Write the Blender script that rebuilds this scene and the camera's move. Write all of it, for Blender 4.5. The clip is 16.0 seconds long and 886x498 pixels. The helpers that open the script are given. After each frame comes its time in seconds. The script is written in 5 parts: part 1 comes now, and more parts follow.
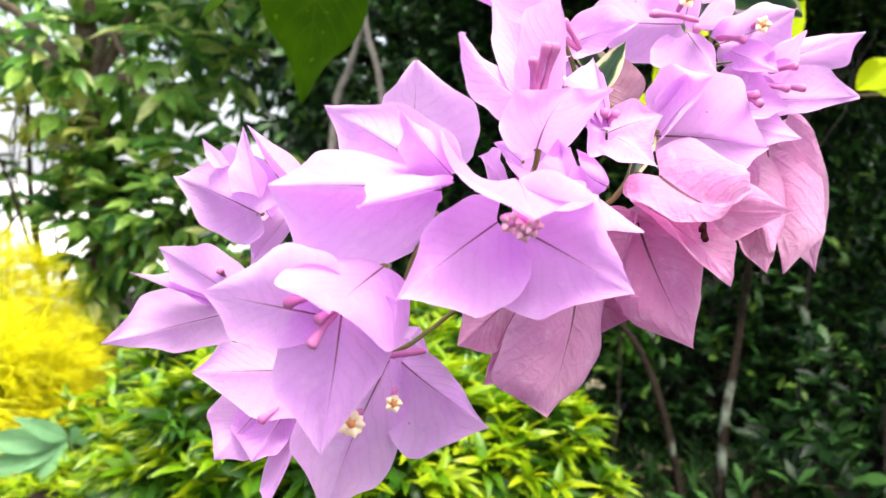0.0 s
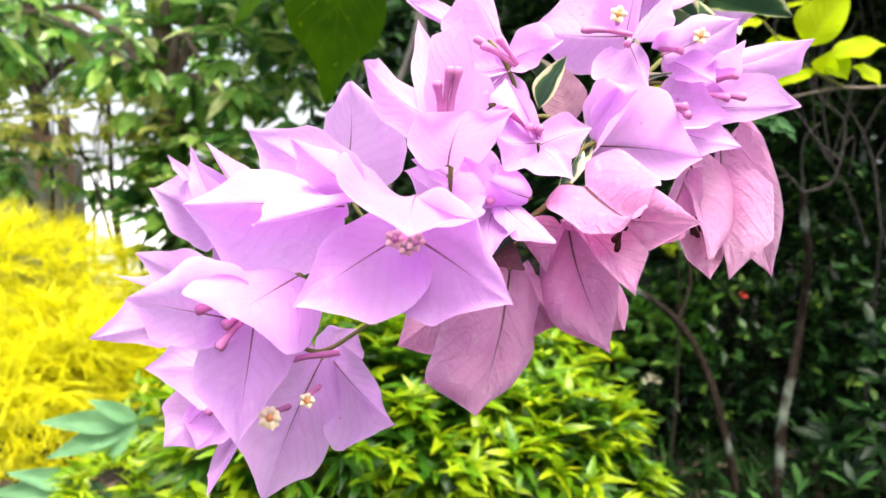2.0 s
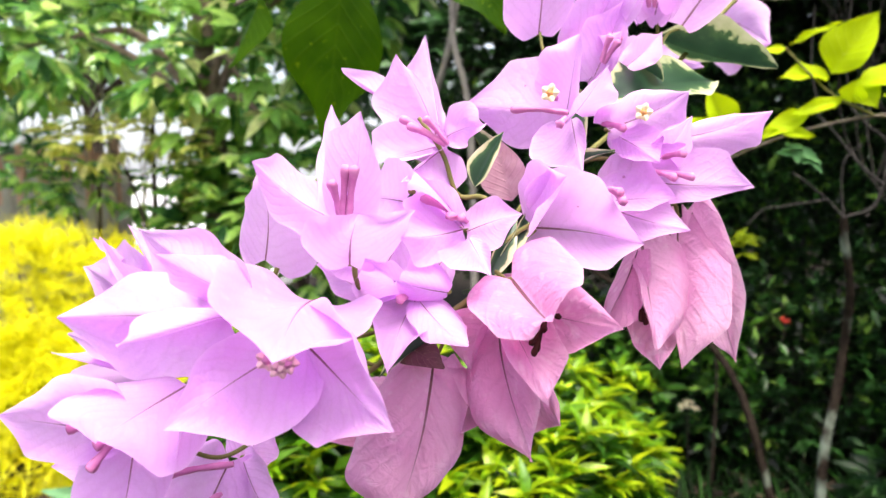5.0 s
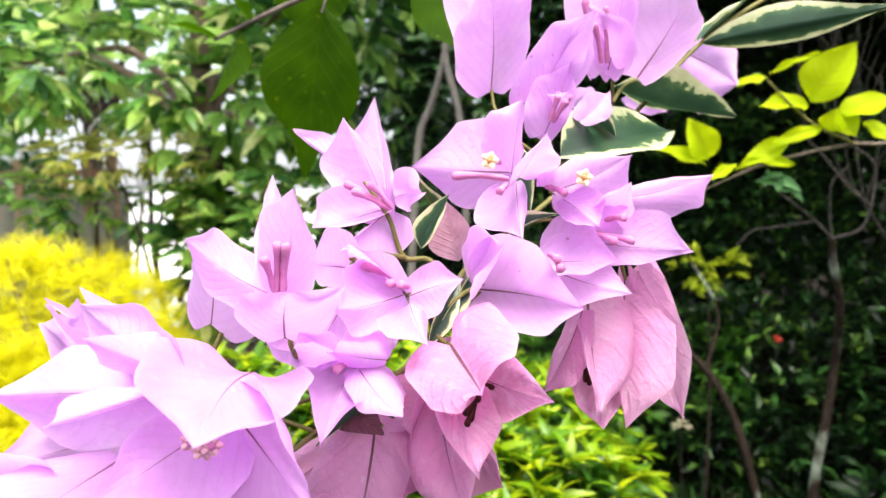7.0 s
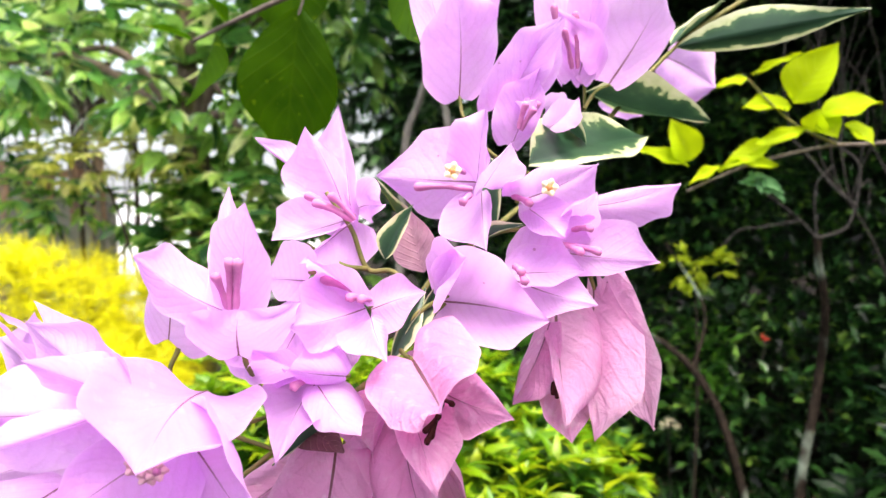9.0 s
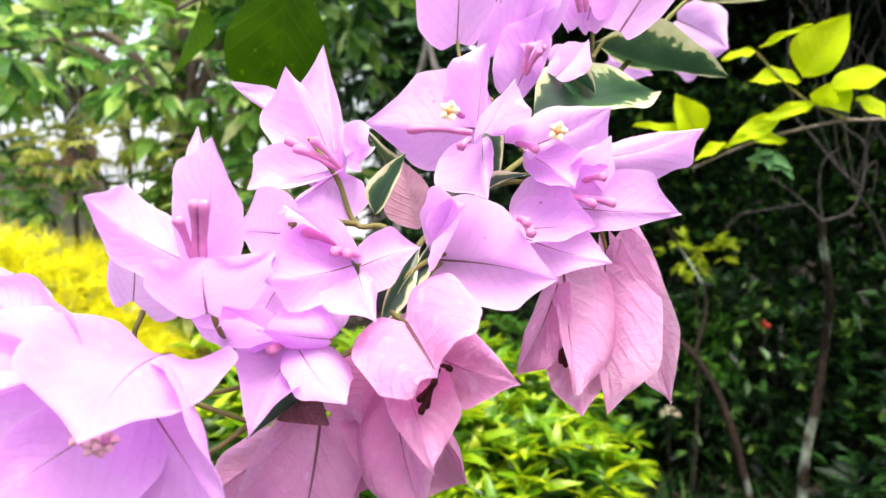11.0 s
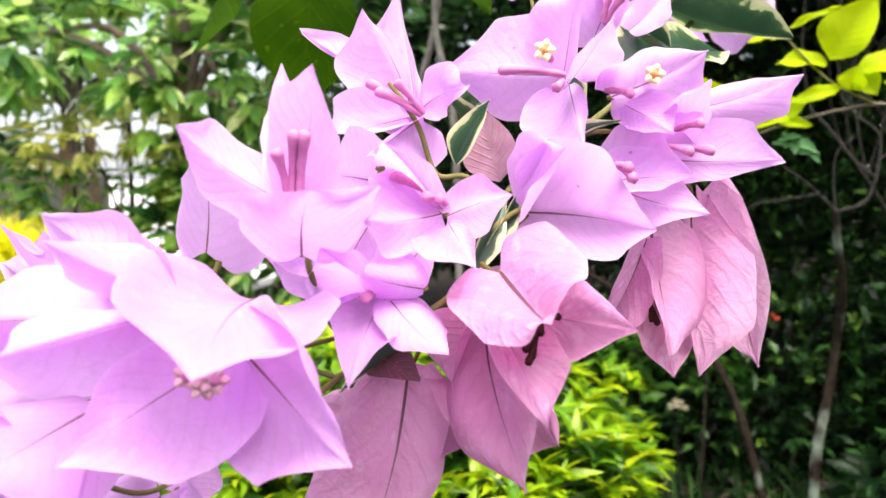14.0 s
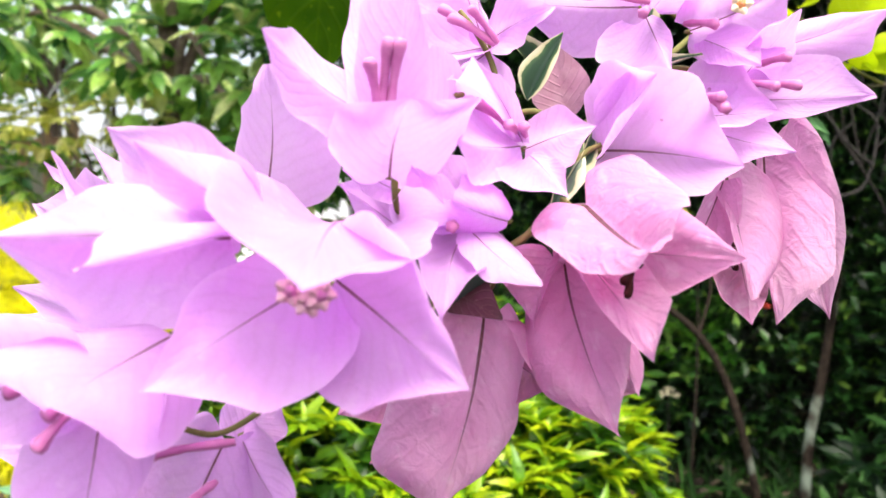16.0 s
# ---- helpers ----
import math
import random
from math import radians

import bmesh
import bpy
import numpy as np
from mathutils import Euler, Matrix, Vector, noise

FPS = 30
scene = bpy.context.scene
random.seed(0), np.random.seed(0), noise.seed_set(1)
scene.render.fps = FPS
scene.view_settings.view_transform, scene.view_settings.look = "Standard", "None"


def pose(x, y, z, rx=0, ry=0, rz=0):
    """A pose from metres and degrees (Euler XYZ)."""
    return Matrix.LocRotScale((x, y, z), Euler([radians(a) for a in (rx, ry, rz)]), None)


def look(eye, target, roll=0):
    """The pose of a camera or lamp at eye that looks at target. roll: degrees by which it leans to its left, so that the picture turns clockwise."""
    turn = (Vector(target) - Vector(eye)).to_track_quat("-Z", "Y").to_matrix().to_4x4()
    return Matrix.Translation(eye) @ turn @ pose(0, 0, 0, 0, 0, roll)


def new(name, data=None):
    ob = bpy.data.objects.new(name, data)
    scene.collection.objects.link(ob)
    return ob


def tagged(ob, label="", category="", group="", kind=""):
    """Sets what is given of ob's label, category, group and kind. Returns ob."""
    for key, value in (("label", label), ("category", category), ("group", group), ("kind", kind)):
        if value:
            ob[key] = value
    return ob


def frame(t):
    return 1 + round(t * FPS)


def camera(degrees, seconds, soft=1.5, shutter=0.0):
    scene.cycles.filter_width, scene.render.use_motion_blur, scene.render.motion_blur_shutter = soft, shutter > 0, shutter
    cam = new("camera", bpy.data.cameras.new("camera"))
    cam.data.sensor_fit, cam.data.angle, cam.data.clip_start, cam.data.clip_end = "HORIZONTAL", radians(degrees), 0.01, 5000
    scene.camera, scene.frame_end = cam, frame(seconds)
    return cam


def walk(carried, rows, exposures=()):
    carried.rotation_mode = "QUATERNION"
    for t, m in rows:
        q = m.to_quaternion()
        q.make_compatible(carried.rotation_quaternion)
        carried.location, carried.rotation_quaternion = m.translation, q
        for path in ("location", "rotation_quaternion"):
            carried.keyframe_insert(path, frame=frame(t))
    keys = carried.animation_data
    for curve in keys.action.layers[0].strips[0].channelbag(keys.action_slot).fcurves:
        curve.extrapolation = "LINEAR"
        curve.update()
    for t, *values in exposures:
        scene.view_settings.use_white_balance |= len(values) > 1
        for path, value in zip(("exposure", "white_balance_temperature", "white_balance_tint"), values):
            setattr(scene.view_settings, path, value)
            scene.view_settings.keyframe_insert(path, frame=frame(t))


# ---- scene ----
cam = camera(61.4, 16.0)
METRES, EYE, TILT, LEAN, TURN = 0.32, 0.85, -5.0, 0.0, 0.0
ROWS = [
    (0.0, 0.0, 0.0, 0.0, 0.0, 0.0, -0.0),
    (0.5, 0.0338, -0.0065, -0.0006, 1.52, -0.39, -0.2),
    (1.0, 0.0815, -0.0115, 0.0183, 3.73, -0.33, -0.23),
    (1.5, 0.1643, -0.0601, 0.0289, 4.63, -0.5, 0.15),
    (2.0, 0.1873, -0.0539, 0.0234, 5.76, -0.74, -0.06),
    (2.5, 0.2223, -0.058, 0.0484, 7.01, -0.58, 0.21),
    (3.0, 0.2483, -0.0121, 0.0605, 7.31, -0.91, 0.35),
    (3.5, 0.2731, -0.0041, 0.0733, 8.36, -0.85, 0.59),
    (4.0, 0.2928, 0.0036, 0.1033, 8.72, -0.57, 0.14),
    (4.5, 0.318, 0.0179, 0.1177, 9.39, -0.29, -0.23),
    (7.0, 0.4226, 0.0206, 0.2002, 9.6, 0.82, -0.09),
    (7.5, 0.4306, 0.018, 0.2152, 9.59, 0.94, -0.05),
    (8.0, 0.4397, 0.021, 0.2255, 9.47, 0.91, 0.06),
    (10.5, 0.4669, 0.1166, 0.184, 8.36, 0.22, 0.25),
    (11.0, 0.4417, 0.1457, 0.1714, 8.77, 0.08, 0.31),
    (11.5, 0.4196, 0.1667, 0.162, 8.89, 0.13, 0.47),
    (12.0, 0.3995, 0.1625, 0.1573, 8.88, 0.12, 0.53),
    (12.5, 0.3786, 0.1693, 0.1476, 8.9, 0.11, 0.38),
    (13.0, 0.3632, 0.1732, 0.1414, 8.45, 0.18, 0.31),
    (13.5, 0.3426, 0.1684, 0.1317, 8.33, 0.09, 0.18),
    (14.0, 0.3294, 0.1761, 0.1173, 8.36, -0.03, 0.22),
    (14.5, 0.3116, 0.1769, 0.1098, 8.29, -0.09, 0.19),
    (15.0, 0.2997, 0.1828, 0.1018, 8.15, -0.2, 0.09),
    (15.5, 0.2811, 0.1955, 0.0768, 7.7, -0.55, -0.17),
    (16.0, 0.2256, 0.2067, 0.0571, 6.96, -0.54, -0.17),
]
walk(cam, [(t, pose(0, 0, EYE, TILT, LEAN, TURN) @ pose(METRES * x, METRES * y, METRES * z, 90 + pitch, roll, yaw)) for t, x, y, z, yaw, pitch, roll in ROWS])
cam.data.dof.use_dof, cam.data.dof.focus_distance, cam.data.dof.aperture_fstop = True, 0.30, 15.0
scene.view_settings.exposure = 1.30

# ---- light: bright haze overhead ----
world = bpy.data.worlds.new("sky")
scene.world = world
world.use_nodes = True
wn = world.node_tree.nodes
sky = wn.new("ShaderNodeTexSky")
sky.sky_type, sky.sun_disc = "NISHITA", False
sky.sun_elevation, sky.sun_rotation = radians(69), radians(145)
sky.air_density, sky.dust_density, sky.ozone_density = 0.7, 8.0, 0.3
wn["Background"].inputs["Strength"].default_value = 0.15
haze = wn.new("ShaderNodeMix")
haze.data_type, haze.blend_type = "RGBA", "ADD"
haze.inputs[0].default_value, haze.inputs[7].default_value = 1.0, (2.4, 2.45, 2.5, 1)
world.node_tree.links.new(sky.outputs[0], haze.inputs[6])
world.node_tree.links.new(haze.outputs[2], wn["Background"].inputs[0])
sun = new("sun", bpy.data.lights.new("sun", "SUN"))
sun.data.energy, sun.data.angle, sun.data.color = 1.5, radians(28), (1.0, 0.97, 0.93)
sun.matrix_world = look((1.1, -1.3, 6.0), (0, 0.3, 0.8))


# ---- materials ----
def mat(name):
    m = bpy.data.materials.new(name)
    m.use_nodes = True
    n = m.node_tree.nodes
    n.clear()
    return m, n, m.node_tree.links


def node(n, kind, **sockets):
    x = n.new("ShaderNode" + kind)
    for k, val in sockets.items():
        x.inputs[k.replace("_", " ")].default_value = val
    return x


def ramp(n, stops):
    r = n.new("ShaderNodeValToRGB")
    e = r.color_ramp.elements
    while len(e) < len(stops):
        e.new(0.5)
    for el, (p, c) in zip(e, stops):
        el.position, el.color = p, (*c, 1)
    return r


def math_node(n, l, op, a, b=None):
    x = n.new("ShaderNodeMath")
    x.operation = op
    for i, s in enumerate((a, b)):
        if s is None:
            continue
        if isinstance(s, (int, float)):
            x.inputs[i].default_value = s
        else:
            l.new(s, x.inputs[i])
    return x.outputs[0]


def mix_colour(n, l, fac, a, b, blend="MIX"):
    x = n.new("ShaderNodeMix")
    x.data_type, x.blend_type = "RGBA", blend
    for s, i in ((fac, 0), (a, 6), (b, 7)):
        if isinstance(s, (int, float)):
            x.inputs[i].default_value = s
        elif isinstance(s, tuple):
            x.inputs[i].default_value = (*s, 1)
        else:
            l.new(s, x.inputs[i])
    return x.outputs[2]


def sheet_shader(n, l, colour, through_colour, amount, rough, bump=None, spec=0.3):
    """Thin tissue: gloss and scatter in front, light let through from behind."""
    p = n.new("ShaderNodeBsdfPrincipled")
    p.inputs["Roughness"].default_value = rough
    p.inputs["Specular IOR Level"].default_value = spec
    t = n.new("ShaderNodeBsdfTranslucent")
    mx = n.new("ShaderNodeMixShader")
    mx.inputs[0].default_value = amount
    out = n.new("ShaderNodeOutputMaterial")
    l.new(colour, p.inputs["Base Color"])
    l.new(through_colour, t.inputs["Color"])
    if bump is not None:
        l.new(bump, p.inputs["Normal"])
        l.new(bump, t.inputs["Normal"])
    l.new(p.outputs[0], mx.inputs[1])
    l.new(t.outputs[0], mx.inputs[2])
    l.new(mx.outputs[0], out.inputs[0])


def bract_material(name, pale, deep, glow, vein, rib_colour, blotch, blotch_amount, vein_amount, relief, rib_width=0.014, depth=0.0008):
    m, n, l = mat(name)
    uv = n.new("ShaderNodeUVMap")
    sep = n.new("ShaderNodeSeparateXYZ")
    l.new(uv.outputs[0], sep.inputs[0])
    u, w = sep.outputs[0], sep.outputs[1]
    side = math_node(n, l, "ABSOLUTE", math_node(n, l, "SUBTRACT", w, 0.5))
    # side veins run forward from the midrib
    tc = n.new("ShaderNodeTexCoord")
    wob = node(n, "TexNoise", Scale=110.0, Detail=4.0)
    l.new(tc.outputs["Object"], wob.inputs["Vector"])
    lines = math_node(n, l, "ADD", math_node(n, l, "MULTIPLY", math_node(n, l, "SUBTRACT", u, math_node(n, l, "MULTIPLY", side, 0.9)), 24.0), math_node(n, l, "MULTIPLY", wob.outputs[0], 4.0))
    veins = math_node(n, l, "POWER", math_node(n, l, "ABSOLUTE", math_node(n, l, "SINE", lines)), 8.0)
    net = node(n, "TexVoronoi", Scale=520.0)
    net.feature = "DISTANCE_TO_EDGE"
    l.new(tc.outputs["Object"], net.inputs["Vector"])
    netline = math_node(n, l, "LESS_THAN", net.outputs["Distance"], 0.06)
    # midrib thins out towards the tip
    width = math_node(n, l, "MULTIPLY", math_node(n, l, "POWER", math_node(n, l, "SUBTRACT", 1.0, u), 1.3), rib_width)
    rib = math_node(n, l, "SMOOTH_MIN", math_node(n, l, "MULTIPLY", math_node(n, l, "GREATER_THAN", width, side), 1.0), 1.0)
    info = n.new("ShaderNodeObjectInfo")
    big = node(n, "TexNoise", Scale=45.0, Detail=4.0)
    l.new(tc.outputs["Object"], big.inputs["Vector"])
    fac = math_node(n, l, "ADD", math_node(n, l, "MULTIPLY", big.outputs[0], 1.5), math_node(n, l, "SUBTRACT", math_node(n, l, "MULTIPLY", info.outputs["Random"], 0.4), 0.45))
    c = mix_colour(n, l, fac, pale, deep)
    c = mix_colour(n, l, math_node(n, l, "MULTIPLY", veins, vein_amount), c, vein)
    c = mix_colour(n, l, math_node(n, l, "MULTIPLY", netline, 0.06), c, vein)
    sp = node(n, "TexNoise", Scale=160.0, Detail=2.0)
    l.new(tc.outputs["Object"], sp.inputs["Vector"])
    spot = ramp(n, [(0.60, (0, 0, 0)), (0.72, (1, 1, 1))])
    l.new(sp.outputs[0], spot.inputs[0])
    c = mix_colour(n, l, math_node(n, l, "MULTIPLY", spot.outputs[0], blotch_amount), c, blotch)
    fade = math_node(n, l, "MULTIPLY", math_node(n, l, "POWER", math_node(n, l, "SUBTRACT", 1.0, u), 0.7), 0.95)
    c = mix_colour(n, l, math_node(n, l, "MULTIPLY", rib, fade), c, rib_colour)
    # thin pale margin
    rim = math_node(n, l, "MULTIPLY", math_node(n, l, "POWER", math_node(n, l, "MULTIPLY", side, 2.0), 14.0), 0.45)
    c = mix_colour(n, l, rim, c, blotch)
    cells = node(n, "TexVoronoi", Scale=150.0)
    l.new(tc.outputs["Object"], cells.inputs["Vector"])
    pick = n.new("ShaderNodeSeparateColor")
    l.new(cells.outputs["Color"], pick.inputs[0])
    speck = math_node(n, l, "MULTIPLY", math_node(n, l, "LESS_THAN", cells.outputs["Distance"], 0.10), math_node(n, l, "GREATER_THAN", pick.outputs[0], 0.93))
    c = mix_colour(n, l, math_node(n, l, "MULTIPLY", speck, 0.7), c, vein)
    crumple = node(n, "TexNoise", Scale=150.0, Detail=4.0, Distortion=1.2)
    l.new(tc.outputs["Object"], crumple.inputs["Vector"])
    h = math_node(n, l, "ADD", math_node(n, l, "ADD", math_node(n, l, "MULTIPLY", veins, 0.22), math_node(n, l, "MULTIPLY", big.outputs[0], 2.0)), math_node(n, l, "MULTIPLY", crumple.outputs[0], 1.1))
    b = node(n, "Bump", Strength=relief, Distance=depth)
    l.new(h, b.inputs["Height"])
    thru = mix_colour(n, l, math_node(n, l, "MULTIPLY", rib, fade), mix_colour(n, l, 0.3, c, glow), rib_colour)
    sheet_shader(n, l, c, thru, 0.56, 0.55, b.outputs[0], 0.2)
    return m


def leaf_material(name, stops, lucid=0.3, rough=0.4, noise_scale=30.0, spec=0.4, single=False):
    """Many small leaves: each leaf its own shade, whether joined in one mesh or single."""
    m, n, l = mat(name)
    g = n.new("ShaderNodeObjectInfo") if single else n.new("ShaderNodeNewGeometry")
    r = ramp(n, stops)
    l.new(g.outputs["Random" if single else "Random Per Island"], r.inputs[0])
    tc = n.new("ShaderNodeTexCoord")
    nz = node(n, "TexNoise", Scale=noise_scale, Detail=3.0)
    l.new(tc.outputs["Object"], nz.inputs["Vector"])
    v = ramp(n, [(0.25, (0.65, 0.65, 0.65)), (0.75, (1.25, 1.25, 1.2))])
    l.new(nz.outputs[0], v.inputs[0])
    c = mix_colour(n, l, 1.0, r.outputs[0], v.outputs[0], "MULTIPLY")
    sheet_shader(n, l, c, c, lucid, rough, None, spec)
    return m


def plain_material(name, a, b, scale, rough, bump=0.3, metal=0.0, spec=0.25):
    m, n, l = mat(name)
    tc = n.new("ShaderNodeTexCoord")
    nz = node(n, "TexNoise", Scale=scale, Detail=6.0)
    n2 = node(n, "TexNoise", Scale=scale * 0.13, Detail=3.0)
    l.new(tc.outputs["Object"], nz.inputs["Vector"])
    l.new(tc.outputs["Object"], n2.inputs["Vector"])
    f = math_node(n, l, "ADD", math_node(n, l, "MULTIPLY", nz.outputs[0], 0.6), math_node(n, l, "MULTIPLY", n2.outputs[0], 0.5))
    r = ramp(n, [(0.35, a), (0.7, b)])
    l.new(f, r.inputs[0])
    p = n.new("ShaderNodeBsdfPrincipled")
    p.inputs["Roughness"].default_value = rough
    p.inputs["Metallic"].default_value = metal
    p.inputs["Specular IOR Level"].default_value = spec
    bp = node(n, "Bump", Strength=bump, Distance=0.3 / scale)
    l.new(nz.outputs[0], bp.inputs["Height"])
    l.new(bp.outputs[0], p.inputs["Normal"])
    l.new(r.outputs[0], p.inputs["Base Color"])
    o = n.new("ShaderNodeOutputMaterial")
    l.new(p.outputs[0], o.inputs[0])
    return m


def variegated_material():
    m, n, l = mat("variegated leaf")
    uv = n.new("ShaderNodeUVMap")
    sep = n.new("ShaderNodeSeparateXYZ")
    l.new(uv.outputs[0], sep.inputs[0])
    side = math_node(n, l, "MULTIPLY", math_node(n, l, "ABSOLUTE", math_node(n, l, "SUBTRACT", sep.outputs[1], 0.5)), 2.0)
    tc = n.new("ShaderNodeTexCoord")
    nz = node(n, "TexNoise", Scale=95.0, Detail=5.0)
    l.new(tc.outputs["Object"], nz.inputs["Vector"])
    edge = math_node(n, l, "ADD", side, math_node(n, l, "MULTIPLY", math_node(n, l, "SUBTRACT", nz.outputs[0], 0.5), 1.1))
    r = ramp(n, [(0.0, (0.020, 0.055, 0.028)), (0.45, (0.030, 0.080, 0.038)), (0.68, (0.07, 0.14, 0.055)), (0.74, (0.50, 0.56, 0.28)), (1.0, (0.66, 0.68, 0.42))])
    l.new(edge, r.inputs[0])
    sheet_shader(n, l, r.outputs[0], r.outputs[0], 0.25, 0.35, None, 0.4)
    return m


def big_leaf_material(name, a, b, vein, lucid, scale=40.0, vein_amount=0.35, gloss=0.15):
    m, n, l = mat(name)
    uv = n.new("ShaderNodeUVMap")
    sep = n.new("ShaderNodeSeparateXYZ")
    l.new(uv.outputs[0], sep.inputs[0])
    side = math_node(n, l, "ABSOLUTE", math_node(n, l, "SUBTRACT", sep.outputs[1], 0.5))
    lines = math_node(n, l, "MULTIPLY", math_node(n, l, "SUBTRACT", sep.outputs[0], math_node(n, l, "MULTIPLY", side, 0.6)), 26.0)
    veins = math_node(n, l, "POWER", math_node(n, l, "ABSOLUTE", math_node(n, l, "SINE", lines)), 30.0)
    rib = math_node(n, l, "LESS_THAN", side, 0.012)
    tc = n.new("ShaderNodeTexCoord")
    nz = node(n, "TexNoise", Scale=scale, Detail=4.0)
    l.new(tc.outputs["Object"], nz.inputs["Vector"])
    c = mix_colour(n, l, nz.outputs[0], a, b)
    c = mix_colour(n, l, math_node(n, l, "MULTIPLY", math_node(n, l, "MAXIMUM", veins, rib), vein_amount), c, vein)
    sp = node(n, "TexNoise", Scale=scale * 5, Detail=1.0)
    l.new(tc.outputs["Object"], sp.inputs["Vector"])
    spot = ramp(n, [(0.70, (0, 0, 0)), (0.74, (1, 1, 1))])
    l.new(sp.outputs[0], spot.inputs[0])
    c = mix_colour(n, l, math_node(n, l, "MULTIPLY", spot.outputs[0], 0.5), c, vein)
    b2 = node(n, "Bump", Strength=0.3, Distance=0.002)
    l.new(math_node(n, l, "ADD", veins, nz.outputs[0]), b2.inputs["Height"])
    sheet_shader(n, l, c, c, lucid, 0.5, b2.outputs[0], gloss)
    return m


def lichen_bark():
    """Dark brown bark with pale mint lichen patches."""
    m, n, l = mat("lichened bark")
    tc = n.new("ShaderNodeTexCoord")
    fine = node(n, "TexNoise", Scale=90.0, Detail=6.0)
    patch = node(n, "TexNoise", Scale=7.0, Detail=3.0)
    for x in (fine, patch):
        l.new(tc.outputs["Object"], x.inputs["Vector"])
    a = ramp(n, [(0.3, (0.010, 0.0075, 0.006)), (0.7, (0.035, 0.026, 0.019))])
    l.new(fine.outputs[0], a.inputs[0])
    k = ramp(n, [(0.54, (0, 0, 0)), (0.64, (1, 1, 1))])
    l.new(patch.outputs[0], k.inputs[0])
    c = mix_colour(n, l, k.outputs[0], a.outputs[0], (0.19, 0.23, 0.18))
    p = n.new("ShaderNodeBsdfPrincipled")
    p.inputs["Specular IOR Level"].default_value = 0.05
    p.inputs["Roughness"].default_value = 0.9
    bp = node(n, "Bump", Strength=0.8, Distance=0.004)
    l.new(fine.outputs[0], bp.inputs["Height"])
    l.new(bp.outputs[0], p.inputs["Normal"])
    l.new(c, p.inputs["Base Color"])
    o = n.new("ShaderNodeOutputMaterial")
    l.new(p.outputs[0], o.inputs[0])
    return m


FRESH = bract_material("lilac bract", (0.85, 0.572, 0.902), (0.762, 0.402, 0.867), (0.912, 0.487, 0.927), (0.40, 0.13, 0.30), (0.16, 0.04, 0.05), (0.88, 0.66, 0.91), 0.3, 0.08, 0.42, 0.013)
DRY = bract_material("fading bract", (0.80, 0.475, 0.70), (0.69, 0.30, 0.565), (0.92, 0.40, 0.68), (0.40, 0.14, 0.22), (0.10, 0.035, 0.018), (0.87, 0.66, 0.80), 0.45, 0.06, 0.65, 0.019, 0.0016)
TUBE = plain_material("flower tube", (0.46, 0.13, 0.31), (0.60, 0.22, 0.44), 300.0, 0.6, 0.04)
TUBE_DRY = plain_material("withered tube", (0.012, 0.003, 0.003), (0.045, 0.011, 0.010), 300.0, 0.8, 0.5, spec=0.1)
CREAM = plain_material("cream flower", (0.80, 0.66, 0.36), (0.86, 0.76, 0.54), 400.0, 0.6, 0.02)
THROAT = plain_material("flower throat", (0.62, 0.36, 0.07), (0.66, 0.26, 0.12), 400.0, 0.7, 0.02)
PINK_STAR = plain_material("pink flower", (0.68, 0.32, 0.44), (0.80, 0.48, 0.54), 400.0, 0.6, 0.02)
STALK = plain_material("green stalk", (0.09, 0.12, 0.025), (0.19, 0.16, 0.05), 250.0, 0.6, 0.3)
VARIEGATED = variegated_material()
YOUNG = big_leaf_material("young leaf", (0.42, 0.19, 0.26), (0.72, 0.46, 0.56), (0.30, 0.15, 0.17), 0.4, 170.0, 0.05)
WITHERED = big_leaf_material("withered leaf", (0.07, 0.03, 0.035), (0.20, 0.10, 0.11), (0.30, 0.20, 0.16), 0.25, 130.0, 0.2)
BROAD = big_leaf_material("broad leaf", (0.004, 0.038, 0.001), (0.075, 0.175, 0.002), (0.20, 0.28, 0.006), 0.6, 24.0, 0.07, 0.08)
LIME = big_leaf_material("lime leaf", (0.48, 0.64, 0.003), (0.58, 0.74, 0.005), (0.58, 0.70, 0.05), 0.55, 40.0, 0.2, 0.1)
OLD_LEAF = big_leaf_material("small green leaf", (0.05, 0.16, 0.05), (0.12, 0.28, 0.10), (0.2, 0.34, 0.14), 0.35, 60.0, 0.2, 0.2)
PALE = big_leaf_material("pale lobed leaf", (0.13, 0.31, 0.14), (0.20, 0.42, 0.20), (0.32, 0.50, 0.28), 0.35)
# bark albedo cut so that its colour carries the garden's shade
BARK = plain_material("grey bark", (0.020, 0.015, 0.012), (0.06, 0.046, 0.036), 60.0, 0.9, 0.8, spec=0.05)
BROWN_BARK = plain_material("brown bark", (0.10, 0.07, 0.055), (0.24, 0.18, 0.14), 45.0, 0.9, 0.8)
LICHEN_BARK = lichen_bark()
TWIG = plain_material("twig bark", (0.08, 0.06, 0.05), (0.18, 0.15, 0.125), 80.0, 0.9, 0.6)
GOLD = leaf_material("golden needles", [(0.0, (0.62, 0.56, 0.002)), (0.4, (0.78, 0.75, 0.004)), (1.0, (0.88, 0.90, 0.02))], 0.45, 0.5, 9.0)
# older green leaves, deepened to paint the shade inside the mound
SHRUB = leaf_material("old shrub leaves with inner shade", [(0.0, (0.012, 0.05, 0.004)), (0.6, (0.04, 0.14, 0.006)), (1.0, (0.12, 0.26, 0.008))], 0.35, 0.32)
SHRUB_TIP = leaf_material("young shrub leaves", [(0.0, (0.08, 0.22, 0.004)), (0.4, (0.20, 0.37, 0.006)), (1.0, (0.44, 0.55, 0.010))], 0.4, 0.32)
